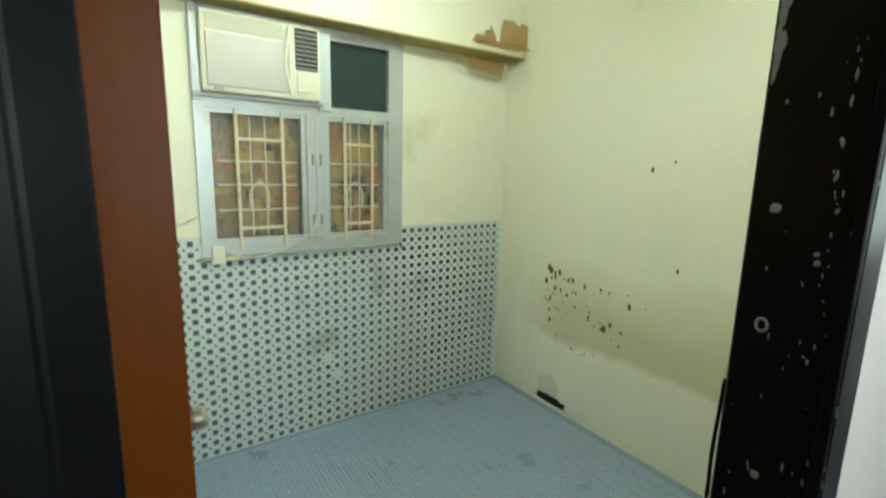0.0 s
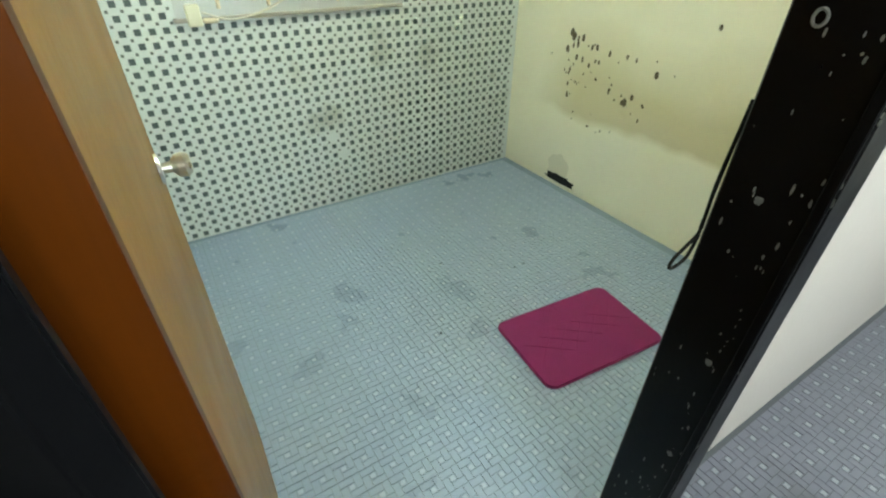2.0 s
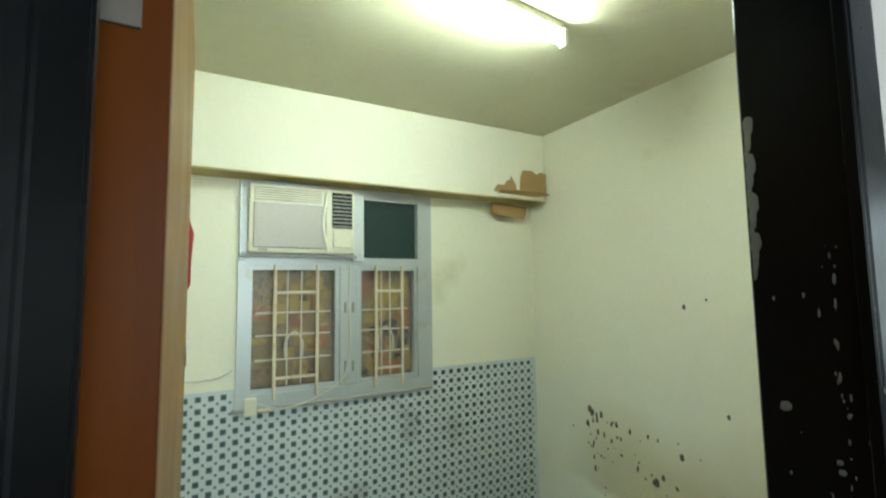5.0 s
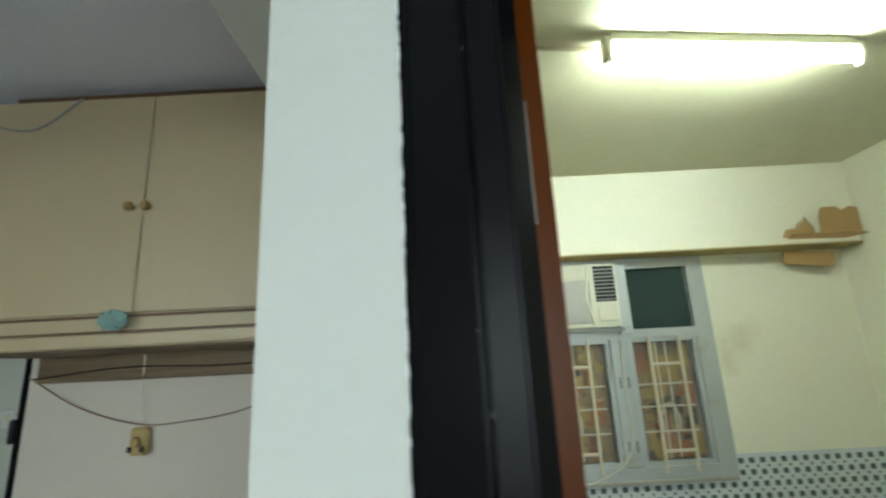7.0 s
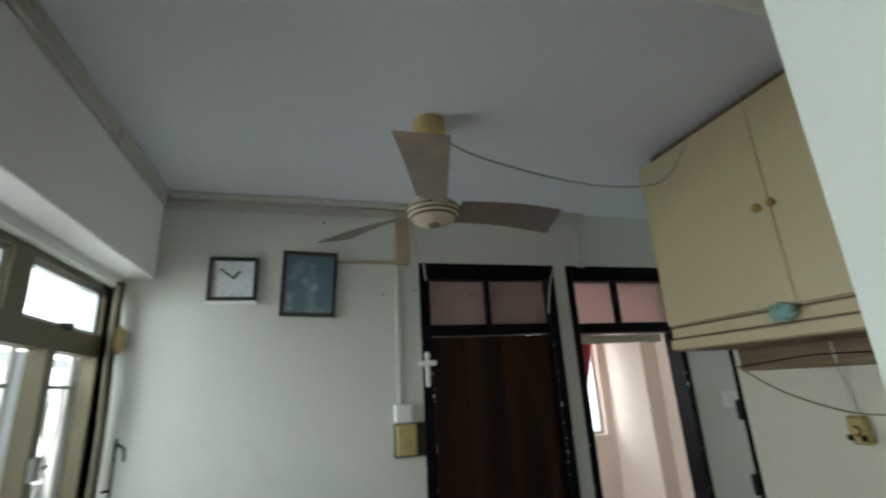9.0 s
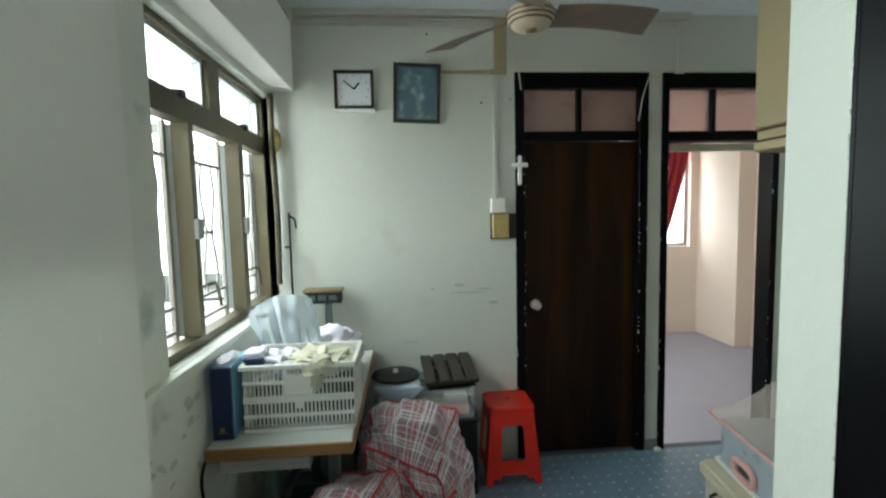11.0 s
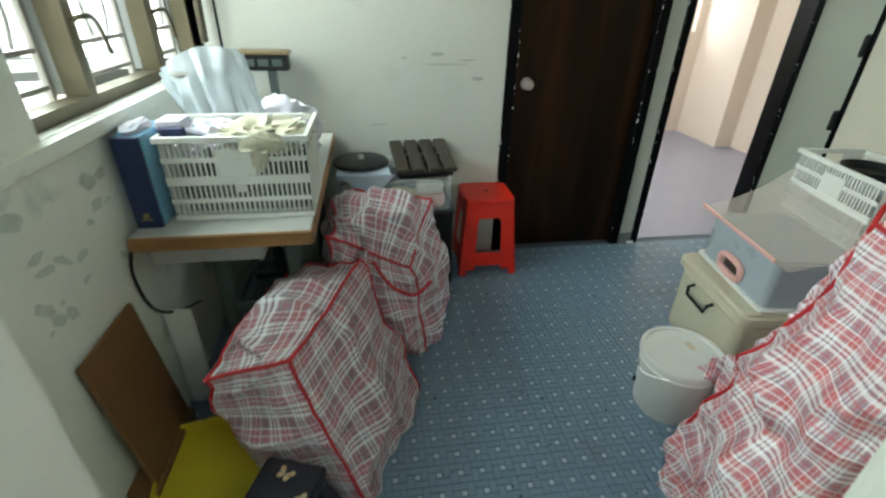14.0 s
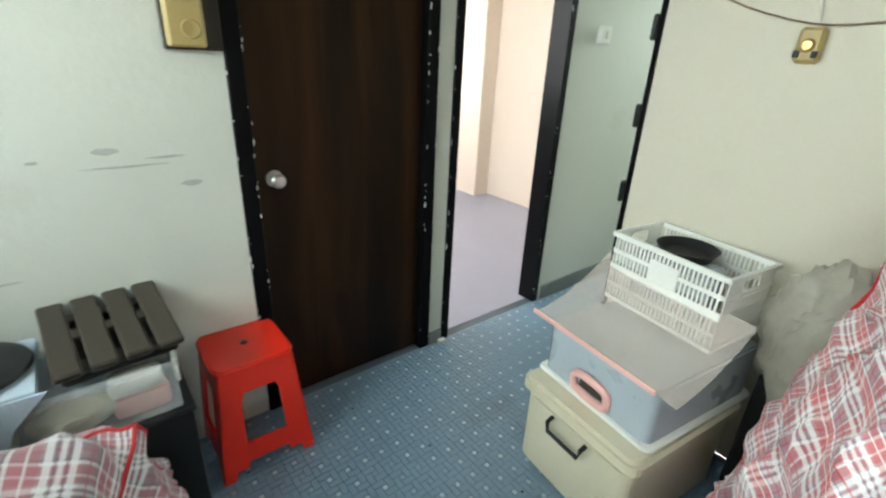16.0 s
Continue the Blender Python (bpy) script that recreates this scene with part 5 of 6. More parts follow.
pkg = thing("wrapped_package", (-2.16, -0.46, 1.0), "small lilac wrapped package on a basket", "package")
part("wrapper", bx(-2.19, -2.09, -0.515, -0.440, 1.0, 1.068, 0.012, seg=2), WHITECLOTH, pkg)
part("dark_band", bx(-2.085, -2.07, -0.505, -0.425, 1.0, 1.055, 0.006), NAVY, pkg)
pb = thing("plastic_bag", (-2.42, -0.42, 0.77), "crumpled translucent white carrier bag", "bag")
bagm = bmesh.new()
rings = []
for j in range(25):
    v = j / 24
    ring = []
    for i in range(64):
        a = 2 * math.pi * i / 64
        dx = (0.105 - 0.088 * v ** 1.3) * math.cos(a)
        dy = (0.115 + 0.030 * v) * math.sin(a)
        z = 0.768 + 0.44 * v + 0.06 * v ** 3 * (0.5 - 0.9 * math.sin(a) ** 2 + 0.5 * math.sin(a))
        p = Vector((-2.42 + dx, -0.335 - 0.115 * v + dy, z))
        crease = 1.1 * abs(noise.noise(Vector((math.cos(a) * 2.6, math.sin(a) * 2.6, v * 1.7)))) - 0.25 + 0.5 * noise.noise(p * 24)
        ring.append(bagm.verts.new(p + Vector((math.cos(a), math.sin(a), 0.3)) * 0.034 * crease))
    rings.append(ring)
for a, b in zip(rings, rings[1:]):
    for i in range(64):
        bagm.faces.new((a[i], a[(i + 1) % 64], b[(i + 1) % 64], b[i]))
part("film", bagm, FILM, pb)
part("grip_fold", blob((-2.385, -0.515, 1.155), (0.008, 0.032, 0.012), 0.3, 5, 2), GREYP, pb, "dark fold at the grip")
wb = thing("cloth_bundle", (-2.62, -0.25, 0.766), "white and lilac cloth bundle on the table", "bundle")
part("wrap", blob((-2.66, -0.26, 0.885), (0.17, 0.14, 0.125), 0.4, 7, 4, seed=8), WHITECLOTH, wb)
sc = thing("weighing_scale", (-2.98, -0.34, 0.766), "old weighing scale display on a post", "scale")
part("post", bx(-3.005, -2.985, -0.345, -0.305, 0.78, 1.10, 0.003), IRON, sc)
part("display", bx(-3.03, -2.965, -0.455, -0.245, 1.085, 1.155, 0.006), DARKP, sc, "dark display housing")
part("housing_top", bx(-3.045, -2.955, -0.465, -0.235, 1.152, 1.172, 0.006), SCALETOP, sc, "tan top of the housing")
for k in range(3):
    part("readout", bx(-2.9655, -2.9635, -0.44 + 0.062 * k, -0.395 + 0.062 * k, 1.105, 1.135), IRON, sc)
part("platform", bx(-3.06, -2.80, -0.46, -0.22, 0.766, 0.79, 0.006), GREYP, sc)
rod = thing("thread_stand", (-3.0, -0.53, 0.766), "thin dark thread stand rod on the table", "stand")
part("rod", cyl((-3.0, -0.53, 0.766), (-3.0, -0.53, 1.62), 0.006), DARKP, rod)
part("hook", wire([(-3.0, -0.53, 1.60), (-3.0, -0.50, 1.58), (-2.99, -0.49, 1.53)], 0.006), DARKP, rod)
part("arm", cyl((-3.0, -0.56, 1.42), (-3.0, -0.53, 1.42), 0.006), DARKP, rod)
part("base", lathe([(0, 0.02), (0.05, 0.015), (0.06, 0)], (-3.0, -0.53, 0.766), 20), DARKP, rod)

uc = thing("under_table_box", (-2.5, -0.25, 0.0), "black storage box standing under a clear tub", "box")
part("case", bx(-3.06, -2.735, -0.055, 0.515, 0.0, 0.440, 0.010, seg=2), DARKP, uc)
part("lid", bx(-3.07, -2.725, -0.065, 0.525, 0.430, 0.447, 0.006), DARKP, uc)
tub = thing("storage_tub", (-2.9, 0.22, 0.447), "clear plastic storage tub filled with folded things", "tub")
part("base", bx(-3.05, -2.745, -0.055, 0.495, 0.448, 0.454, 0.002), CLEAR, tub)
for lim in ((-2.750, -2.744, -0.055, 0.495), (-3.052, -3.046, -0.055, 0.495), (-3.046, -2.750, -0.055, -0.049), (-3.046, -2.750, 0.489, 0.495)):
    part("side", bx(*lim, 0.4545, 0.605, 0.002), CLEAR, tub, "cloudy clear side")
part("rim", wall_with_holes("x", -3.062, 0.01, -0.065, 0.505, 0.60, 0.618, []), CLEAR, tub)
part("rim", bx(-2.748, -2.736, -0.065, 0.505, 0.598, 0.616, 0.003), CLEAR, tub)
part("latch", bx(-2.86, -2.80, 0.496, 0.508, 0.50, 0.61, 0.004), WHITEP, tub)
part("yellow_fold", blob((-2.80, 0.25, 0.51), (0.05, 0.10, 0.05), 0.2, 5, 3), CROCHET, tub)
part("pink_fold", bx(-2.83, -2.765, 0.33, 0.475, 0.456, 0.525, 0.02, seg=2), PINKP, tub)
part("white_fold", bx(-2.83, -2.765, 0.33, 0.465, 0.526, 0.585, 0.02, seg=2), WHITEP, tub)
part("beige_fold", bx(-2.86, -2.77, -0.04, 0.13, 0.456, 0.57, 0.03, seg=2), CREAMP, tub)
part("blue_fold", bx(-3.03, -2.80, 0.10, 0.34, 0.456, 0.585, 0.03, seg=2), BLUECLEAR, tub)
tw = thing("folded_towel", (-2.85, 0.08, 0.60), "pale blue towel draped over a tub edge", "towel")
part("fold", bx(-3.03, -2.74, -0.06, 0.20, 0.619, 0.652, 0.012, seg=2), TOWEL, tw)
part("drape", slab([(-0.13, 0.0), (0.13, 0.0), (0.05, -0.08), (0.02, -0.15), (-0.02, -0.14), (-0.05, -0.07)], 0, 0.006, m=Matrix.Translation((-2.738, 0.09, 0.645)) @ Matrix.Rotation(radians(90), 4, "Z") @ Matrix.Rotation(radians(90), 4, "X")), TOWEL, tw)
rl = thing("round_lid", (-2.90, 0.06, 0.66), "round dark grey lid lying on a towel", "lid")
part("disc", lathe([(0, 0.022), (0.10, 0.020), (0.135, 0.010), (0.140, 0.0), (0.12, -0.006), (0, -0.006)], (-2.89, 0.06, 0.662), 32), DARKP, rl)
part("knob", lathe([(0, 0.042), (0.014, 0.040), (0.016, 0.020)], (-2.89, 0.06, 0.662), 16), CHROME, rl)
rk = thing("slatted_footrest", (-2.92, 0.37, 0.62), "dark brown slatted plastic footrest on a tub", "footrest")
RM = Matrix.Translation((-2.93, 0.372, 0.665)) @ Matrix.Rotation(radians(10), 4, "Y") @ Matrix.Rotation(radians(4), 4, "Z")
BROWNP = mat("dark_brown_plastic", (0.034, 0.027, 0.018), 0.42, var=0.25, scale=14, bump=0.2)
for k in range(4):
    y = -0.120 + 0.08 * k
    part("slat", bx(-0.165, 0.165, y - 0.032, y + 0.032, 0.0, 0.026, 0.006), BROWNP, rk).data.transform(RM)
for x in (-0.11, 0.11):
    part("crosspiece", bx(x - 0.02, x + 0.02, -0.15, 0.15, -0.022, 0.0, 0.003), BROWNP, rk).data.transform(RM)
for k in range(3):
    y = -0.080 + 0.08 * k
    part("bridge", bx(-0.018, 0.018, y - 0.0085, y + 0.0085, 0.004, 0.023, 0.002), BROWNP, rk).data.transform(RM)
part("packing", bx(-0.14, 0.14, -0.14, 0.14, -0.045, -0.022, 0.01), DARKP, rk).data.transform(RM)

# red stool
st = thing("plastic_stool", (-2.96, 0.735, 0.0), "glossy red moulded plastic stool by the closed door", "stool")
SX, SY, SH = -2.965, 0.735, 0.455
part("seat", slab(rounded(0.140, 0.140, 0.045), SH - 0.022, SH, bevel=0.008, m=Matrix.Translation((SX, SY, 0))), REDP, st)
part("grip_hole", lathe([(0, 0.0015), (0.012, 0.001), (0.013, 0)], (SX, SY, SH), 16), DARKP, st)


def stool_side(turn):
    """One moulded side: two splayed legs joined by an apron above an arched opening and a bar below."""
    own = bmesh.new()
    t, b = 0.130, 0.168
    hh = SH - 0.015

    def at(u, z):
        s = t + (b - t) * (1 - z / hh)
        return u * s, s

    cols = [-1.0, -0.74, -0.46, 0.46, 0.74, 1.0]
    zs = [0.0, 0.035, 0.060, 0.140, 0.16, 0.315, 0.345, hh]
    arch = {(0, 1), (0, 2), (0, 3), (1, 2), (3, 2), (4, 2), (5, 2)}
    grid = [[own.verts.new((at(u, z)[0] * (0.86 if i == 6 and abs(u) < 0.5 else 1), at(u, z)[1], z)) for u in cols] for i, z in enumerate(zs)]
    for i in range(len(zs) - 1):
        for j in range(5):
            if (i, j) not in arch:
                own.faces.new((grid[i][j], grid[i][j + 1], grid[i + 1][j + 1], grid[i + 1][j]))
    ext = bmesh.ops.extrude_face_region(own, geom=own.faces[:])
    bmesh.ops.translate(own, vec=(0, -0.012, 0), verts=[g for g in ext["geom"] if isinstance(g, bmesh.types.BMVert)])
    bmesh.ops.recalc_face_normals(own, faces=own.faces[:])
    bmesh.ops.bevel(own, geom=[e for e in own.edges if e.calc_face_angle(0) > 0.6], offset=0.003, segments=2, affect="EDGES")
    bmesh.ops.transform(own, matrix=Matrix.Translation((SX, SY, 0)) @ Matrix.Rotation(radians(turn), 4, "Z"), verts=own.verts[:])
    part("side_frame", own, REDP, st)


for turn in (0, 90, 180, 270):
    stool_side(turn)
for sx in (-1, 1):
    for sy in (-1, 1):
        part("foot", bx(SX + sx * 0.150 - 0.018, SX + sx * 0.150 + 0.018, SY + sy * 0.150 - 0.018, SY + sy * 0.150 + 0.018, 0, 0.03, 0.006), REDP, st)
for z in (0.17, 0.20, 0.23):
    part("inner_rib", bx(SX - 0.12, SX + 0.12, SY - 0.09, SY - 0.08, z, z + 0.008), REDP, st)


# check woven bags
def woven_bag(root, lo, hi, material, bulge=0.05, wrinkle=0.018, n=40, seed=0.0, seams=(0, 1, 2, 3)):
    """A sagging zip bag over four floor corners and four top corners."""
    lo, hi = [Vector(p) for p in lo], [Vector(p) for p in hi]
    mid = sum(lo + hi, Vector()) / 8

    def shape(p, b):
        out = (p - mid)
        out.z *= 0.5
        out.normalize()
        w = out * (noise.noise(p * 7 + Vector((seed, 0, 0))) * 1.3 + noise.noise(p * 16 + Vector((0, seed, 0))) * 0.8) * wrinkle + noise.noise_vector(p * 4 + Vector((seed, 3, 0))) * wrinkle * 0.5
        ridge = (1 - abs(noise.noise(p * 5.5 + Vector((0, 0, seed))))) ** 5 * wrinkle * 1.5
        q = p + out * (b * bulge + ridge * 0.8) + w
        q.z = max(q.z, 0.003)
        return q

    own = bmesh.new()
    layer = own.loops.layers.uv.new("UVMap")
    faces = [(lo[k], lo[(k + 1) % 4], hi[(k + 1) % 4], hi[k]) for k in range(4)] + [tuple(hi), tuple(lo[::-1])]
    run = 0.0
    for a, b, c, d in faces:
        wu, wv = (b - a).length, (d - a).length
        g = []
        for j in range(n + 1):
            row = []
            for i in range(n + 1):
                u, v = i / n, j / n
                p = a * (1 - u) * (1 - v) + b * u * (1 - v) + c * u * v + d * (1 - u) * v
                row.append((own.verts.new(shape(p, 16 * u * (1 - u) * v * (1 - v))), (run + u * wu, v * wv)))
            g.append(row)
        for j in range(n):
            for i in range(n):
                q = (g[j][i], g[j][i + 1], g[j + 1][i + 1], g[j + 1][i])
                f = own.faces.new([x[0] for x in q])
                for lp, x in zip(f.loops, q):
                    lp[layer].uv = x[1]
        run += wu
    bmesh.ops.remove_doubles(own, verts=own.verts[:], dist=1e-4)
    bmesh.ops.recalc_face_normals(own, faces=own.faces[:])
    part("shell", own, material, root, smooth=True)

    def seam(a, b, r=0.0055):
        part("binding", wire([shape(a.lerp(b, k / 14), 0) for k in range(15)], r, smooth=False), PIPING, root, "red edge binding")

    for k in seams:
        seam(lo[k], hi[k])
    for k in range(4):
        seam(hi[k], hi[(k + 1) % 4])
    return shape


b1 = thing("woven_bag", (-1.8, 0.0, 0), "full red, white and grey checked woven bag", "bag", "checked woven bags")
woven_bag(b1, [(-1.50, 0.055, 0), (-1.96, 0.25, 0), (-2.12, -0.10, 0), (-1.68, -0.28, 0)], [(-1.60, -0.125, 0.545), (-2.05, 0.06, 0.575), (-2.12, -0.20, 0.52), (-1.55, -0.33, 0.535)], BAGRED, 0.045, 0.02, seed=1.0)
b2 = thing("woven_bag", (-2.45, 0.13, 0), "slumped red and white checked woven bag", "bag", "checked woven bags")
woven_bag(b2, [(-2.20, 0.32, 0), (-2.58, 0.44, 0), (-2.68, -0.02, 0), (-2.22, -0.05, 0)], [(-2.25, 0.25, 0.42), (-2.55, 0.36, 0.585), (-2.62, -0.01, 0.60), (-2.24, -0.06, 0.58)], BAGRED, 0.075, 0.03, seed=5.0)
part("carry_strap", wire([(-2.17, 0.10, 0.50), (-2.14, 0.17, 0.40), (-2.13, 0.26, 0.36), (-2.16, 0.33, 0.40)], 0.007), PIPING, b2, "red carrying strap")
b3 = thing("woven_bag", (-1.3, 1.4, 0), "huge bright red and white checked woven bag", "bag", "checked woven bags")
woven_bag(b3, [(-1.55, 1.08, 0), (-1.70, 1.92, 0), (-1.02, 1.95, 0), (-1.02, 0.88, 0)], [(-1.30, 1.12, 1.02), (-1.52, 1.85, 1.12), (-1.02, 1.95, 1.18), (-1.0, 1.0, 1.08)], BAGPINK, 0.06, 0.036, seed=9.0)
knot = blob((-1.62, 1.30, 0.30), (0.06, 0.07, 0.04), 0.6, 8, 4)
knot_uv = knot.loops.layers.uv.new("UVMap")
for face in knot.faces:
    for lp in face.loops:
        lp[knot_uv].uv = (lp.vert.co.x + lp.vert.co.y, lp.vert.co.z + 0.4 * lp.vert.co.y)
part("knot", knot, BAGPINK, b3)

# white bucket
bu = thing("paint_bucket", (-1.79, 1.235, 0), "white lidded plastic bucket on the mosaic floor", "bucket")
BXc, BYc = -1.785, 1.232
part("body", lathe([(0, 0.0), (0.118, 0.0), (0.124, 0.008), (0.138, 0.205), (0.141, 0.21), (0.141, 0.222), (0.138, 0.226), (0.139, 0.25), (0, 0.25)], (BXc, BYc, 0), 40), WHITEP, bu)
part("lid", lathe([(0, 0.262), (0.128, 0.262), (0.132, 0.268), (0.146, 0.268), (0.149, 0.262), (0.149, 0.243), (0.144, 0.238), (0.139, 0.24)], (BXc, BYc, 0), 40), WHITEP, bu)
part("tape", bx(BXc - 0.05, BXc - 0.005, BYc + 0.035, BYc + 0.06, 0.2625, 0.2645, 0.0005), CREAMBAR, bu, "scrap of tape on the lid")
part("bail", wire([(BXc - 0.10, BYc - 0.105, 0.225), (BXc - 0.0, BYc - 0.150, 0.19), (BXc + 0.10, BYc - 0.105, 0.225)], 0.003), CHROME, bu)
for a in (200, 245):
    x, y = BXc + 0.135 * math.cos(radians(a)), BYc + 0.135 * math.sin(radians(a))
    part("lug", blob((x, y, 0.17 if a == 200 else 0.09), (0.006, 0.006, 0.014), 0.1, 3, 2), DARKP, bu)

# stacked boxes and crate beside the wall
s1 = thing("storage_box", (-2.0, 1.8, 0), "milky beige lidded storage box with a black handle", "box")
part("body", slab(rounded(0.235, 0.285, 0.045), 0.0, 0.31, bevel=0.010, m=pose(-2.035, 1.80, 0, 0, 0, -7)), MILKY, s1)
part("lid", slab(rounded(0.255, 0.305, 0.05), 0.315, 0.378, bevel=0.016, m=pose(-2.035, 1.80, 0, 0, 0, -7)), MILKY, s1)
hd = bmesh.new()
wire([(-0.075, -0.300, 0.305), (-0.075, -0.325, 0.295), (-0.068, -0.327, 0.262), (0.068, -0.327, 0.262), (0.075, -0.325, 0.295), (0.075, -0.300, 0.305)], 0.008, bm=hd, smooth=False)
bmesh.ops.transform(hd, matrix=pose(-2.035, 1.80, 0, 0, 0, -7), verts=hd.verts[:])
part("handle", hd, DARKP, s1, "black wire handle")
s2 = thing("storage_tub", (-2.0, 1.85, 0.378), "frosted blue grey tub with pink grips and a loose lid", "tub")
M2 = pose(-2.03, 1.86, 0, 0, 0, -8)
part("body", slab(rounded(0.225, 0.275, 0.03), 0.380, 0.590, bevel=0.008, m=M2), BLUECLEAR, s2)
part("base_rim", slab(rounded(0.245, 0.292, 0.03), 0.379, 0.392, bevel=0.004, m=M2), WHITEP, s2)
gp = bmesh.new()
wire([(-0.065, -0.285, 0.415), (-0.072, -0.287, 0.45), (-0.05, -0.288, 0.478), (0.05, -0.288, 0.478), (0.072, -0.287, 0.45), (0.065, -0.285, 0.415), (0.0, -0.285, 0.408), (-0.065, -0.285, 0.415)], 0.014, bm=gp)
bmesh.ops.transform(gp, matrix=M2, verts=gp.verts[:])
part("grip", gp, PINKP, s2, "pale pink grip")
part("grip_slot", bx(-0.05, 0.05, -0.280, -0.2755, 0.425, 0.465, m=M2), BROWNP, s2)
ld = thing("tub_lid", (-2.03, 1.86, 0.6), "warped frosted pinkish lid lying on a tub", "lid")
lm = bmesh.new()
def lid_point(u, v):
    """Flat at the front, rising towards the crate, one corner hanging."""
    droop = -0.012 * max(0, (u - 0.78) / 0.22) * (1 - v)
    return (-0.275 + 0.56 * u, -0.30 + 0.325 * v, 0.597 + 0.03 * v + 0.12 * v ** 2 + droop + 0.02 * max(0, 0.12 - u) / 0.12 * v)


g = [[lm.verts.new(lid_point(i / 10, j / 10)) for i in range(11)] for j in range(11)]
for j in range(10):
    for i in range(10):
        lm.faces.new((g[j][i], g[j][i + 1], g[j + 1][i + 1], g[j + 1][i]))
ext = bmesh.ops.extrude_face_region(lm, geom=lm.faces[:])
bmesh.ops.translate(lm, vec=(0, 0, 0.006), verts=[q for q in ext["geom"] if isinstance(q, bmesh.types.BMVert)])
bmesh.ops.recalc_face_normals(lm, faces=lm.faces[:])
bmesh.ops.transform(lm, matrix=pose(-2.03, 1.87, 0.004, 0, 0, -8), verts=lm.verts[:])
part("sheet", lm, PINKCLEAR, ld)
part("front_lip", bx(-0.30, 0.22, -0.305, -0.295, 0.585, 0.602, 0.003, m=pose(-2.03, 1.87, 0.0, 0, 0, -8)), PINKP, ld, "pinkish front lip")
cr2 = thing("plastic_crate", (-2.03, 2.0, 0.61), "white slotted plastic crate with a black object inside", "crate")
slotted_basket(cr2, -0.215, 0.215, -0.135, 0.135, 0.612, 0.880, "sides", m=pose(-2.035, 2.005, 0, 0, 0, -9))
cp = thing("black_pan", (-2.05, 2.02, 0.8), "black round pan lying in the crate", "pan")
part("dish", lathe([(0, 0), (0.08, 0.002), (0.10, 0.03), (0.104, 0.03), (0.083, -0.006), (0, -0.008)], (-2.06, 2.03, 0.835), 28), DARKP, cp)
part("packing", bx(-2.20, -1.92, 1.93, 2.07, 0.625, 0.825, 0.02, m=None), FILM, cp)
gb = thing("plastic_bag", (-1.62, 2.08, 0.5), "dusty grey film bag slumped against the wall", "bag")
part("film", blob((-1.63, 2.09, 0.66), (0.15, 0.085, 0.25), 0.3, 5, 5, seed=12), GREYFILM, gb)
part("support_box", bx(-1.74, -1.60, 2.05, 2.19, 0.0, 0.50, 0.01), DARKP, gb)

# black bench with printed butterflies, in front of the pier
bn = thing("small_bench", (-1.30, -0.19, 0), "small black bench with butterfly prints", "bench")
BM = pose(-1.297, -0.190, 0, 0, 0, 161)
BH = 0.285
part("seat", slab(rounded(0.200, 0.086, 0.012, 3), BH - 0.042, BH, bevel=0.008, m=BM), VELVET, bn)
for sx in (-1, 1):
    for sy in (-1, 1):
        o = part("leg", bx(-0.020, 0.020, -0.017, 0.017, 0, BH - 0.038, 0.003), VELVET, bn)
        o.data.transform(Matrix.Shear("XY", 4, (sx * -0.22, sy * -0.20)))
        o.data.transform(BM @ Matrix.Translation((sx * 0.222, sy * 0.118, 0)))
    part("leg_rail", bx(sx * 0.198 - 0.011, sx * 0.198 + 0.011, -0.088, 0.088, 0.105, 0.135, 0.003, m=BM), VELVET, bn)
for sy in (-1, 1):
    part("side_rail", bx(-0.205, 0.205, sy * 0.110 - 0.010, sy * 0.110 + 0.010, 0.045, 0.075, 0.003, m=BM), VELVET, bn)


def butterfly(u, v, turn, s):
    own = bmesh.new()
    for side in (-1, 1):
        for pts in ([(0.0, 0.0), (0.020, 0.034), (0.040, 0.030), (0.036, 0.010)], [(0.0, 0.0), (0.030, 0.004), (0.028, -0.020), (0.010, -0.022)]):
            own.faces.new([own.verts.new((side * x * s, y * s, 0)) for x, y in (pts if side > 0 else pts[::-1])])
    bmesh.ops.transform(own, matrix=BM @ Matrix.Translation((u, v, BH + 0.0012)) @ Matrix.Rotation(radians(turn), 4, "Z"), verts=own.verts[:])
    part("butterfly_print", own, WING, bn, "cream and orange butterfly print", smooth=False)


for u, v, turn, s in ((0.150, 0.012, 250, 0.62), (-0.025, -0.018, 115, 0.86), (-0.150, 0.035, 60, 0.80), (0.085, -0.060, 205, 0.62)):
    butterfly(u, v, turn, s)
ty = thing("yellow_tray", (-1.65, -0.45, 0.10), "shallow yellow plastic tray beside the checked bag", "tray")
TYM = pose(-1.624, -0.423, 0.112, 0, 0, 12)
part("base", bx(-0.165, 0.165, -0.140, 0.140, 0.0, 0.006, 0.002, m=TYM), YELLOWP, ty)
for lim in ((-0.172, -0.162, -0.147, 0.147), (0.162, 0.172, -0.147, 0.147), (-0.162, 0.162, -0.147, -0.137), (-0.162, 0.162, 0.137, 0.147)):
    part("side", bx(*lim, 0.0, 0.042, 0.004, m=TYM), YELLOWP, ty)
gbk = thing("green_basin", (-1.40, -0.42, 0.0), "pale green plastic basin under a tray", "basin")
part("bowl", lathe([(0.0, 0.0), (0.10, 0.0), (0.15, 0.09), (0.158, 0.092), (0.145, 0.085), (0.095, 0.008), (0, 0.008)], (-1.50, -0.44, 0.0), 32), GREENP, gbk)
rb = thing("red_box", (-1.12, -0.22, 0), "small red tin under the bench", "tin")
part("case", bx(-1.20, -1.08, -0.30, -0.20, 0.0, 0.13, 0.006), REDP, rb)
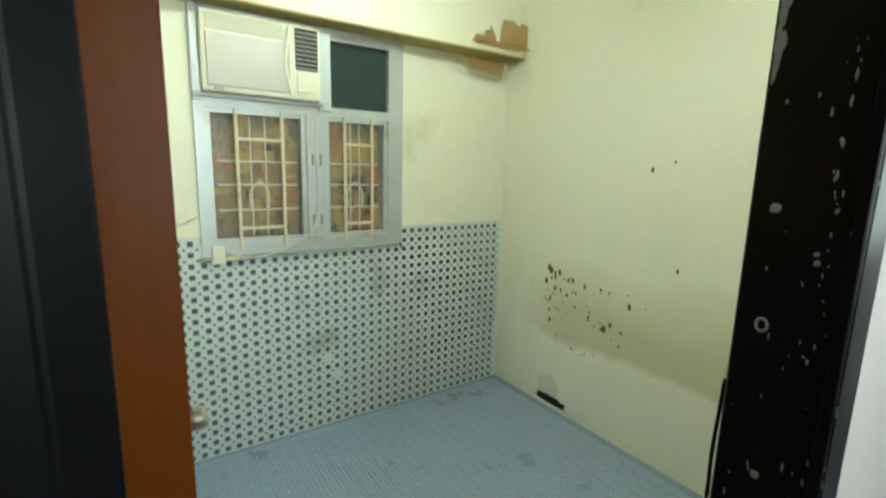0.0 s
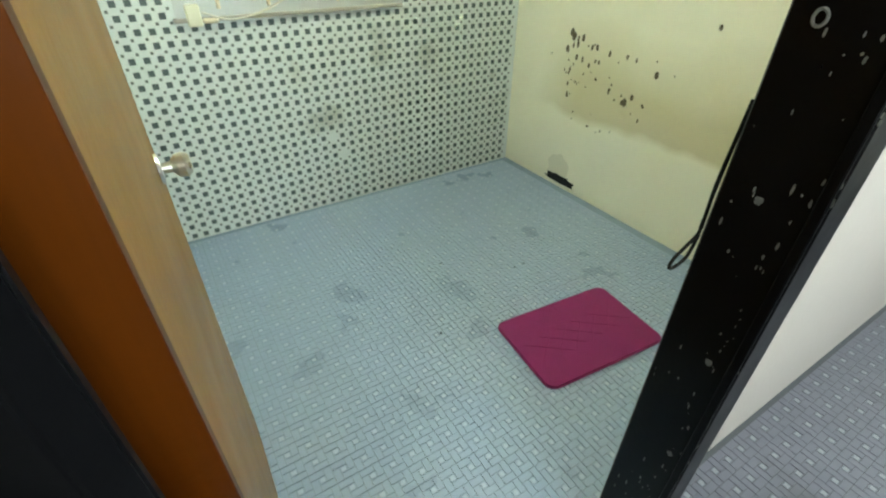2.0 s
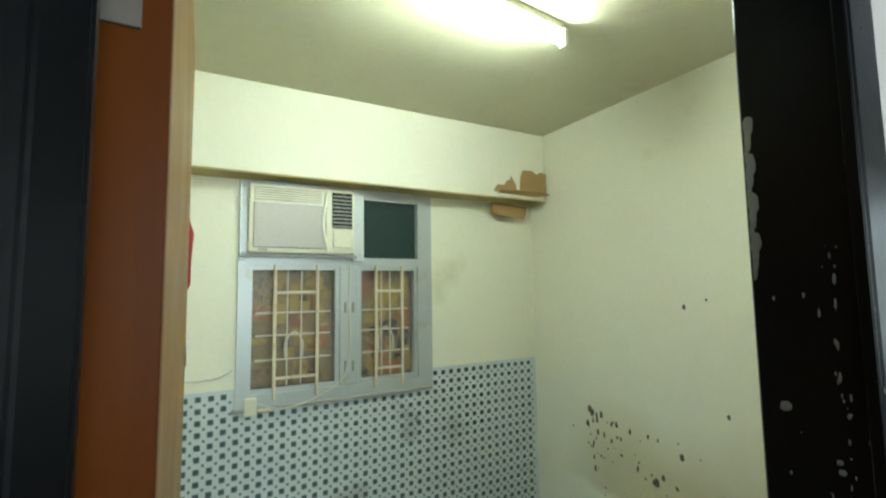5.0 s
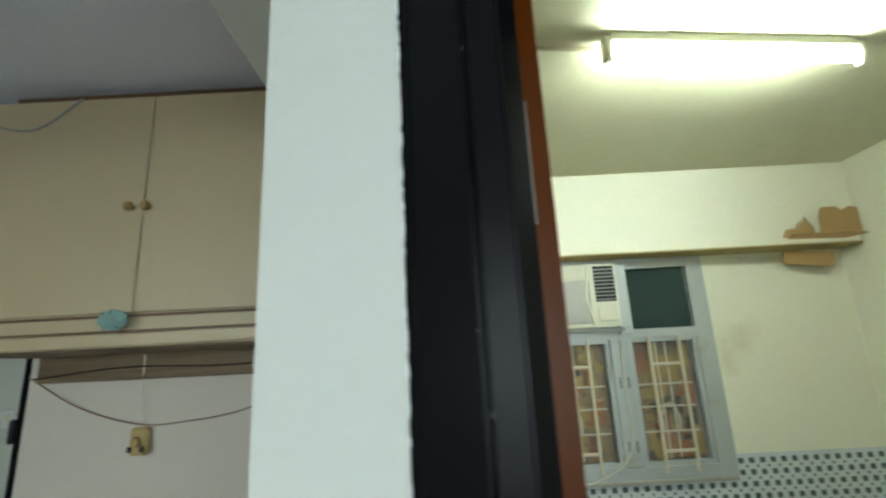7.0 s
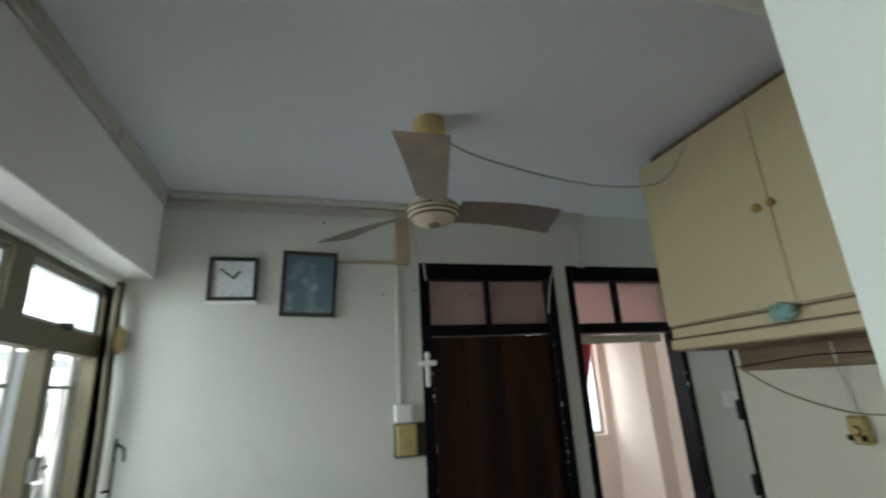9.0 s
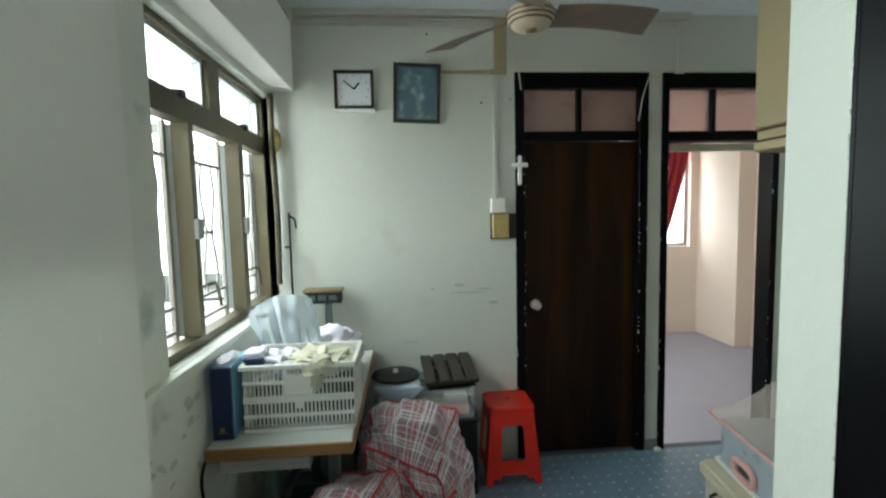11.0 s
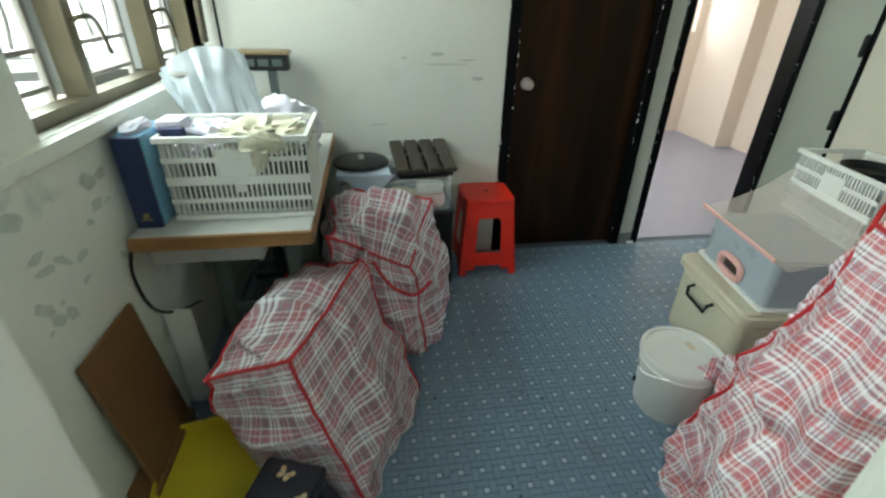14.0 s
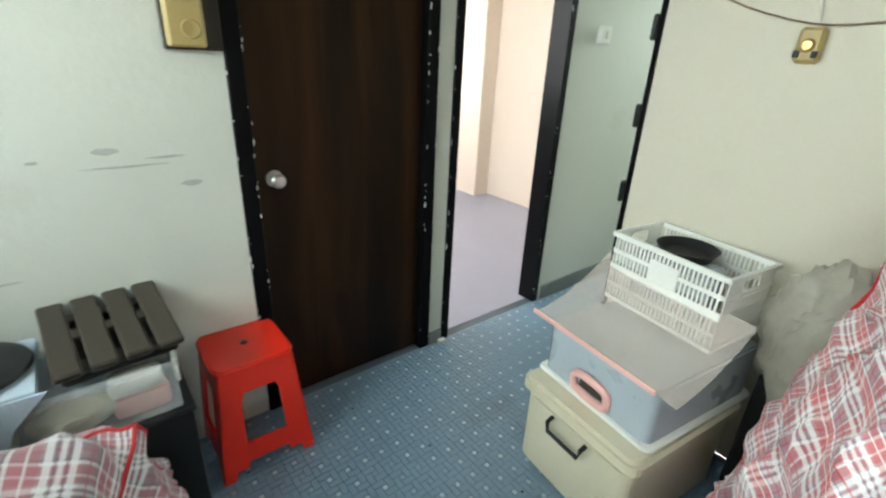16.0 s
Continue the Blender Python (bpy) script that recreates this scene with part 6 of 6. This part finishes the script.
bd = thing("brown_board", (-1.70, -0.60, 0.1), "brown hardboard panel leaning on the wall", "board")
part("sheet", bx(0, 0.28, -0.006, 0.006, 0, 0.46, 0.001, m=Matrix.Translation((-1.845, -0.555, 0.14)) @ Matrix.Rotation(radians(7), 4, "X")), BOARD, bd)
part("spacer", bx(-1.86, -1.54, -0.628, -0.54, 0.0, 0.14, 0.004), BOARD, bd)
wp = thing("plastic_sheet", (-2.02, -0.58, 0.0), "pale plastic panel standing under the table", "panel")
part("sheet", bx(-2.03, -2.012, -0.625, -0.53, 0.0, 0.44, 0.008, m=None), WHITEP, wp)
bbx = thing("folding_table", (-0.60, -0.33, 0.0), "light blue folding table top with a white edge", "table")
TA, TU, TV = Vector((-0.764, -0.370)), Vector((0.982, -0.187)), Vector((0.57, 0.82))


def table_point(u, v):
    p = TA + TU * u + TV * v
    return (p.x, p.y)


part("top", slab([table_point(u, v) for u, v in ((0.030, 0.0), (0.009, 0.006), (0.0, 0.028), (0.0, 0.26), (0.42, 0.26), (0.42, 0.0))], 0.748, 0.765), SKYB, bbx, "light blue laminate top")
part("edge", slab([table_point(u, v) for u, v in ((0.42, -0.001), (0.031, -0.001), (0.009, 0.005), (0.003, -0.008), (0.022, -0.017), (0.42, -0.017))], 0.742, 0.770, bevel=0.002), WHITEP, bbx, "white edge strip")
for u, v in ((0.10, 0.05), (0.36, 0.05), (0.10, 0.22), (0.36, 0.22)):
    px, py = table_point(u, v)
    part("leg", cyl((px, py, 0), (px, py, 0.748), 0.011), CHROME, bbx)

# far room window and curtain
wf = thing("window_3", (-5.85, 3.23, 1.1), "bright window of the far room", "window")
part("frame", wall_with_holes("x", -5.93, 0.06, 2.75, 3.72, 1.10, 2.35, [(2.79, 3.215, 1.14, 2.31), (3.255, 3.68, 1.14, 2.31)]), ALU, wf, smooth=False)
for a, b in ((2.79, 3.215), (3.255, 3.68)):
    part("glass", bx(-5.905, -5.90, a, b, 1.14, 2.31), GLASS, wf).visible_shadow = False
cf = thing("curtain", (-5.76, 3.3, 1.2), "red curtain tied aside at the far room window", "curtain")
rm = bmesh.new()
rows = []
for j in range(15):
    v = j / 14
    right = 3.66 - 0.30 * v ** 1.3
    rows.append([rm.verts.new((-5.76 + 0.025 * math.sin(i * 1.9), 2.95 + (right - 2.95) * i / 24, 2.42 - 1.2 * v)) for i in range(25)])
for a, b in zip(rows, rows[1:]):
    for i in range(24):
        rm.faces.new((a[i], a[i + 1], b[i + 1], b[i]))
ext = bmesh.ops.extrude_face_region(rm, geom=rm.faces[:])
bmesh.ops.translate(rm, vec=(0.008, 0, 0), verts=[q for q in ext["geom"] if isinstance(q, bmesh.types.BMVert)])
part("drape", rm, REDCLOTH, cf)
part("rail", cyl((-5.76, 2.7, 2.44), (-5.76, 3.75, 2.44), 0.012), CREAMP, cf)

# window of the hall, behind the walker
wh = thing("window_4", (-0.12, -1.40, 1.25), "plain aluminium hall window", "window")
part("frame", wall_with_holes("y", -1.42, 0.05, -0.72, 0.48, 1.25, 2.25, [(-0.67, -0.14, 1.30, 2.20), (-0.10, 0.43, 1.30, 2.20)]), ALU, wh, smooth=False)

# unseen window, added to go with the hall end fill lamp
we = thing("added_window_hall_end", (3.2, -0.35, 1.10), "unseen aluminium window added around the hall end fill light", "window")
part("frame", wall_with_holes("x", 3.21, 0.05, -0.95, 0.25, 1.10, 2.20, [(-0.90, -0.37, 1.15, 2.15), (-0.33, 0.20, 1.15, 2.15)]), ALU, we, smooth=False)

# scuffs on the living room wall
rng = random.Random(3)
scf = bmesh.new()
for y, z, w, h in ((0.47, 1.148, 0.030, 0.008), (0.52, 1.10, 0.10, 0.003), (0.62, 1.12, 0.05, 0.003), (0.68, 1.03, 0.03, 0.008), (0.30, 1.13, 0.012, 0.004), (0.16, 0.80, 0.04, 0.003)):
    blob((-3.0893, y, z), (0.0012, w, h), 0.6, 9, 2, bm=scf, seed=y)
tagged(solid("wall_scuff", scf, mat("grey_scuff", (0.42, 0.43, 0.39), 0.8, var=0.4, scale=50), "grey scuff marks on the white wall", "scuff"), kind="stuff")
crk = bmesh.new()
for k in range(26):
    x, z, w = rng.uniform(-1.98, -1.42), rng.uniform(0.70, 1.0), rng.uniform(0.008, 0.035)
    own = blob((0, 0, 0), (w, 0.0012, w * rng.uniform(0.25, 0.7)), 0.9, 6, 2, seed=k)
    bmesh.ops.transform(own, matrix=Matrix.Translation((x, -0.6302, z)) @ Matrix.Rotation(radians(rng.uniform(-60, 10)), 4, "Y"), verts=own.verts[:])
    join(crk, own)
tagged(solid("wall_smudges", crk, mat("grey_green_smudge", (0.60, 0.65, 0.60), 0.8, var=0.3, scale=30), "grey-green smudges on the wall under the window", "stain"), kind="stuff")
litter = bmesh.new()
for k in range(44):
    r = rng.uniform(0.002, 0.007)
    blob((rng.uniform(-2.9, -1.2), rng.uniform(0.3, 1.6), 0.003), (r, r * 0.8, 0.0025), 0.4, 6, 1, bm=litter)
for k in range(4):
    blob((rng.uniform(0.1, 1.0), rng.uniform(1.5, 2.5), 0.004), (0.006, 0.005, 0.003), 0.4, 6, 1, bm=litter)
tagged(solid("floor_crumbs", litter, DARKP, "dark crumbs and grit on the floor", "litter"), kind="stuff")
nails = bmesh.new()
for x, y, z in ((-3.086, 0.62, 2.26), (-3.086, 0.30, 2.66), (-3.086, 0.80, 2.28)):
    blob((x, y, z), (0.006, 0.006, 0.006), 0.2, 4, 1, bm=nails)
tagged(solid("wall_nails", nails, DARKP, "few dark nails in the white wall", "nails"), kind="stuff")

# ---- mosaic pieces, last ----
# bedroom wall: dark squares and small grey squares in a pale bed
tagged(structure("wall_tiles_bed", wall_with_holes("y", 3.014, 0.005, -0.80, 1.579, 0, 1.205, [(-0.385, 0.72, 1.09, 1.21)]), GROUT, "white mosaic with slate squares below the window", "tiles"))
PITCH = 0.0573


tile_me = shared_box("tile", 0.0265, 0.004, 0.0265, DARKTILE)
rest_v, rest_f, small_v, small_f = [], [], [], []
BOXF = [(0, 1, 3, 2), (4, 6, 7, 5), (0, 4, 5, 1), (2, 3, 7, 6), (0, 2, 6, 4), (1, 5, 7, 3)]


def add_box(vs, fs, c, w, d, h):
    n = len(vs)
    vs.extend((c[0] + sx * w / 2, c[1] + sy * d / 2, c[2] + sz * h / 2) for sx in (-1, 1) for sy in (-1, 1) for sz in (-1, 1))
    fs.extend(tuple(n + i for i in f) for f in BOXF)


def stuff(name, vs, fs, material, parent, label):
    me = bpy.data.meshes.new(name)
    me.from_pydata(vs, [], fs)
    me.update()
    me.materials.append(material)
    ob = new(name, me)
    ob.parent = parent
    return tagged(ob, label, kind="stuff")


count = 0
tile_rng = random.Random(2)
for j in range(21):
    for i in range(41):
        x, z = -0.78 + PITCH * i, 1.205 - 0.020 - PITCH * (j + 0.25)
        if x < 1.56 and z > 0.01 and not (-0.40 < x < 0.735 and z > 1.075) and tile_rng.random() > 0.006:
            if x < 0.15 and count < 300:
                ob = new("tile", tile_me)
                ob.parent = wall_tiled
                ob.location = (x + tile_rng.uniform(-0.0008, 0.0008), 3.0135, z + tile_rng.uniform(-0.0008, 0.0008))
                count += 1
            else:
                add_box(rest_v, rest_f, (x, 3.0135, z), 0.0265, 0.004, 0.0265)
        x, z = x + PITCH / 2, z - PITCH / 2
        if x < 1.56 and z > 0.01 and not (-0.40 < x < 0.735 and z > 1.075):
            add_box(small_v, small_f, (x, 3.0135, z), 0.0125, 0.0035, 0.0125)
stuff("slate_squares", rest_v, rest_f, DARKTILE, wall_tiled, "slate blue mosaic squares")
stuff("grey_squares", small_v, small_f, SMALLTILE, wall_tiled, "small grey mosaic squares")


def pinwheel(parent, x0, x1, y0, y1, s, mat_long, mat_dot, near, label, seed):
    """Small light squares, each with four long pieces turned round it."""
    g, r = 0.0022, random.Random(seed)
    k = 0.62 * s
    dot_me = shared_box("tile", k, k, 0.004, mat_dot)
    pad_v, pad_f = [], []
    long_v, long_f, dot_v, dot_f = [], [], [], []
    made = 0
    for i in range(int((x1 - x0) / (3 * s))):
        for j in range(int((y1 - y0) / (3 * s))):
            cx, cy = x0 + 3 * s * (i + 0.5), y0 + 3 * s * (j + 0.5)
            for dx, dy, w, d in ((-0.5, 1, 2, 1), (1, 0.5, 1, 2), (0.5, -1, 2, 1), (-1, -0.5, 1, 2)):
                add_box(long_v, long_f, (cx + dx * s, cy + dy * s, -0.002 + r.uniform(-0.0003, 0.0003)), w * s - g, d * s - g, 0.004)
            add_box(pad_v, pad_f, (cx, cy, -0.0026), s - g, s - g, 0.004)
            if near[0] < cx < near[1] and near[2] < cy < near[3] and made < 300:
                ob = new("tile", dot_me)
                ob.parent = parent
                ob.location = (cx, cy, -0.0018)
                made += 1
            else:
                add_box(dot_v, dot_f, (cx, cy, -0.0018), k, k, 0.004)
    stuff("square_beds", pad_v, pad_f, mat_long, parent, "recessed mosaic squares")
    stuff("long_pieces", long_v, long_f, mat_long, parent, label)
    if dot_v:
        stuff("square_pieces", dot_v, dot_f, mat_dot, parent, "light mosaic squares")


pinwheel(floor_living, -3.09, -0.905, -0.63, 2.20, 0.0245, BLUETILE, DOTTILE, (-2.2, -0.9, 0.05, 1.2), "blue mosaic pieces", 1)
pinwheel(floor_a, -0.80, 1.58, 0.80, 3.02, 0.0235, PALETILE, PALEDOT, (-0.2, 1.1, 0.8, 1.9), "pale grey-blue mosaic pieces", 2)
pinwheel(floor_passage, -3.09, -2.41, -0.63 + 0.0735 * 38, 3.6, 0.0245, BLUETILE, DOTTILE, (0, 0, 0, 0), "blue mosaic pieces", 3)
pinwheel(floor_hall, -0.905, 3.2, -1.33, 0.744, 0.0245, HALLFLOOR, HALLDOT, (0, 0, 0, 0), "grey mosaic pieces of the hall", 4)
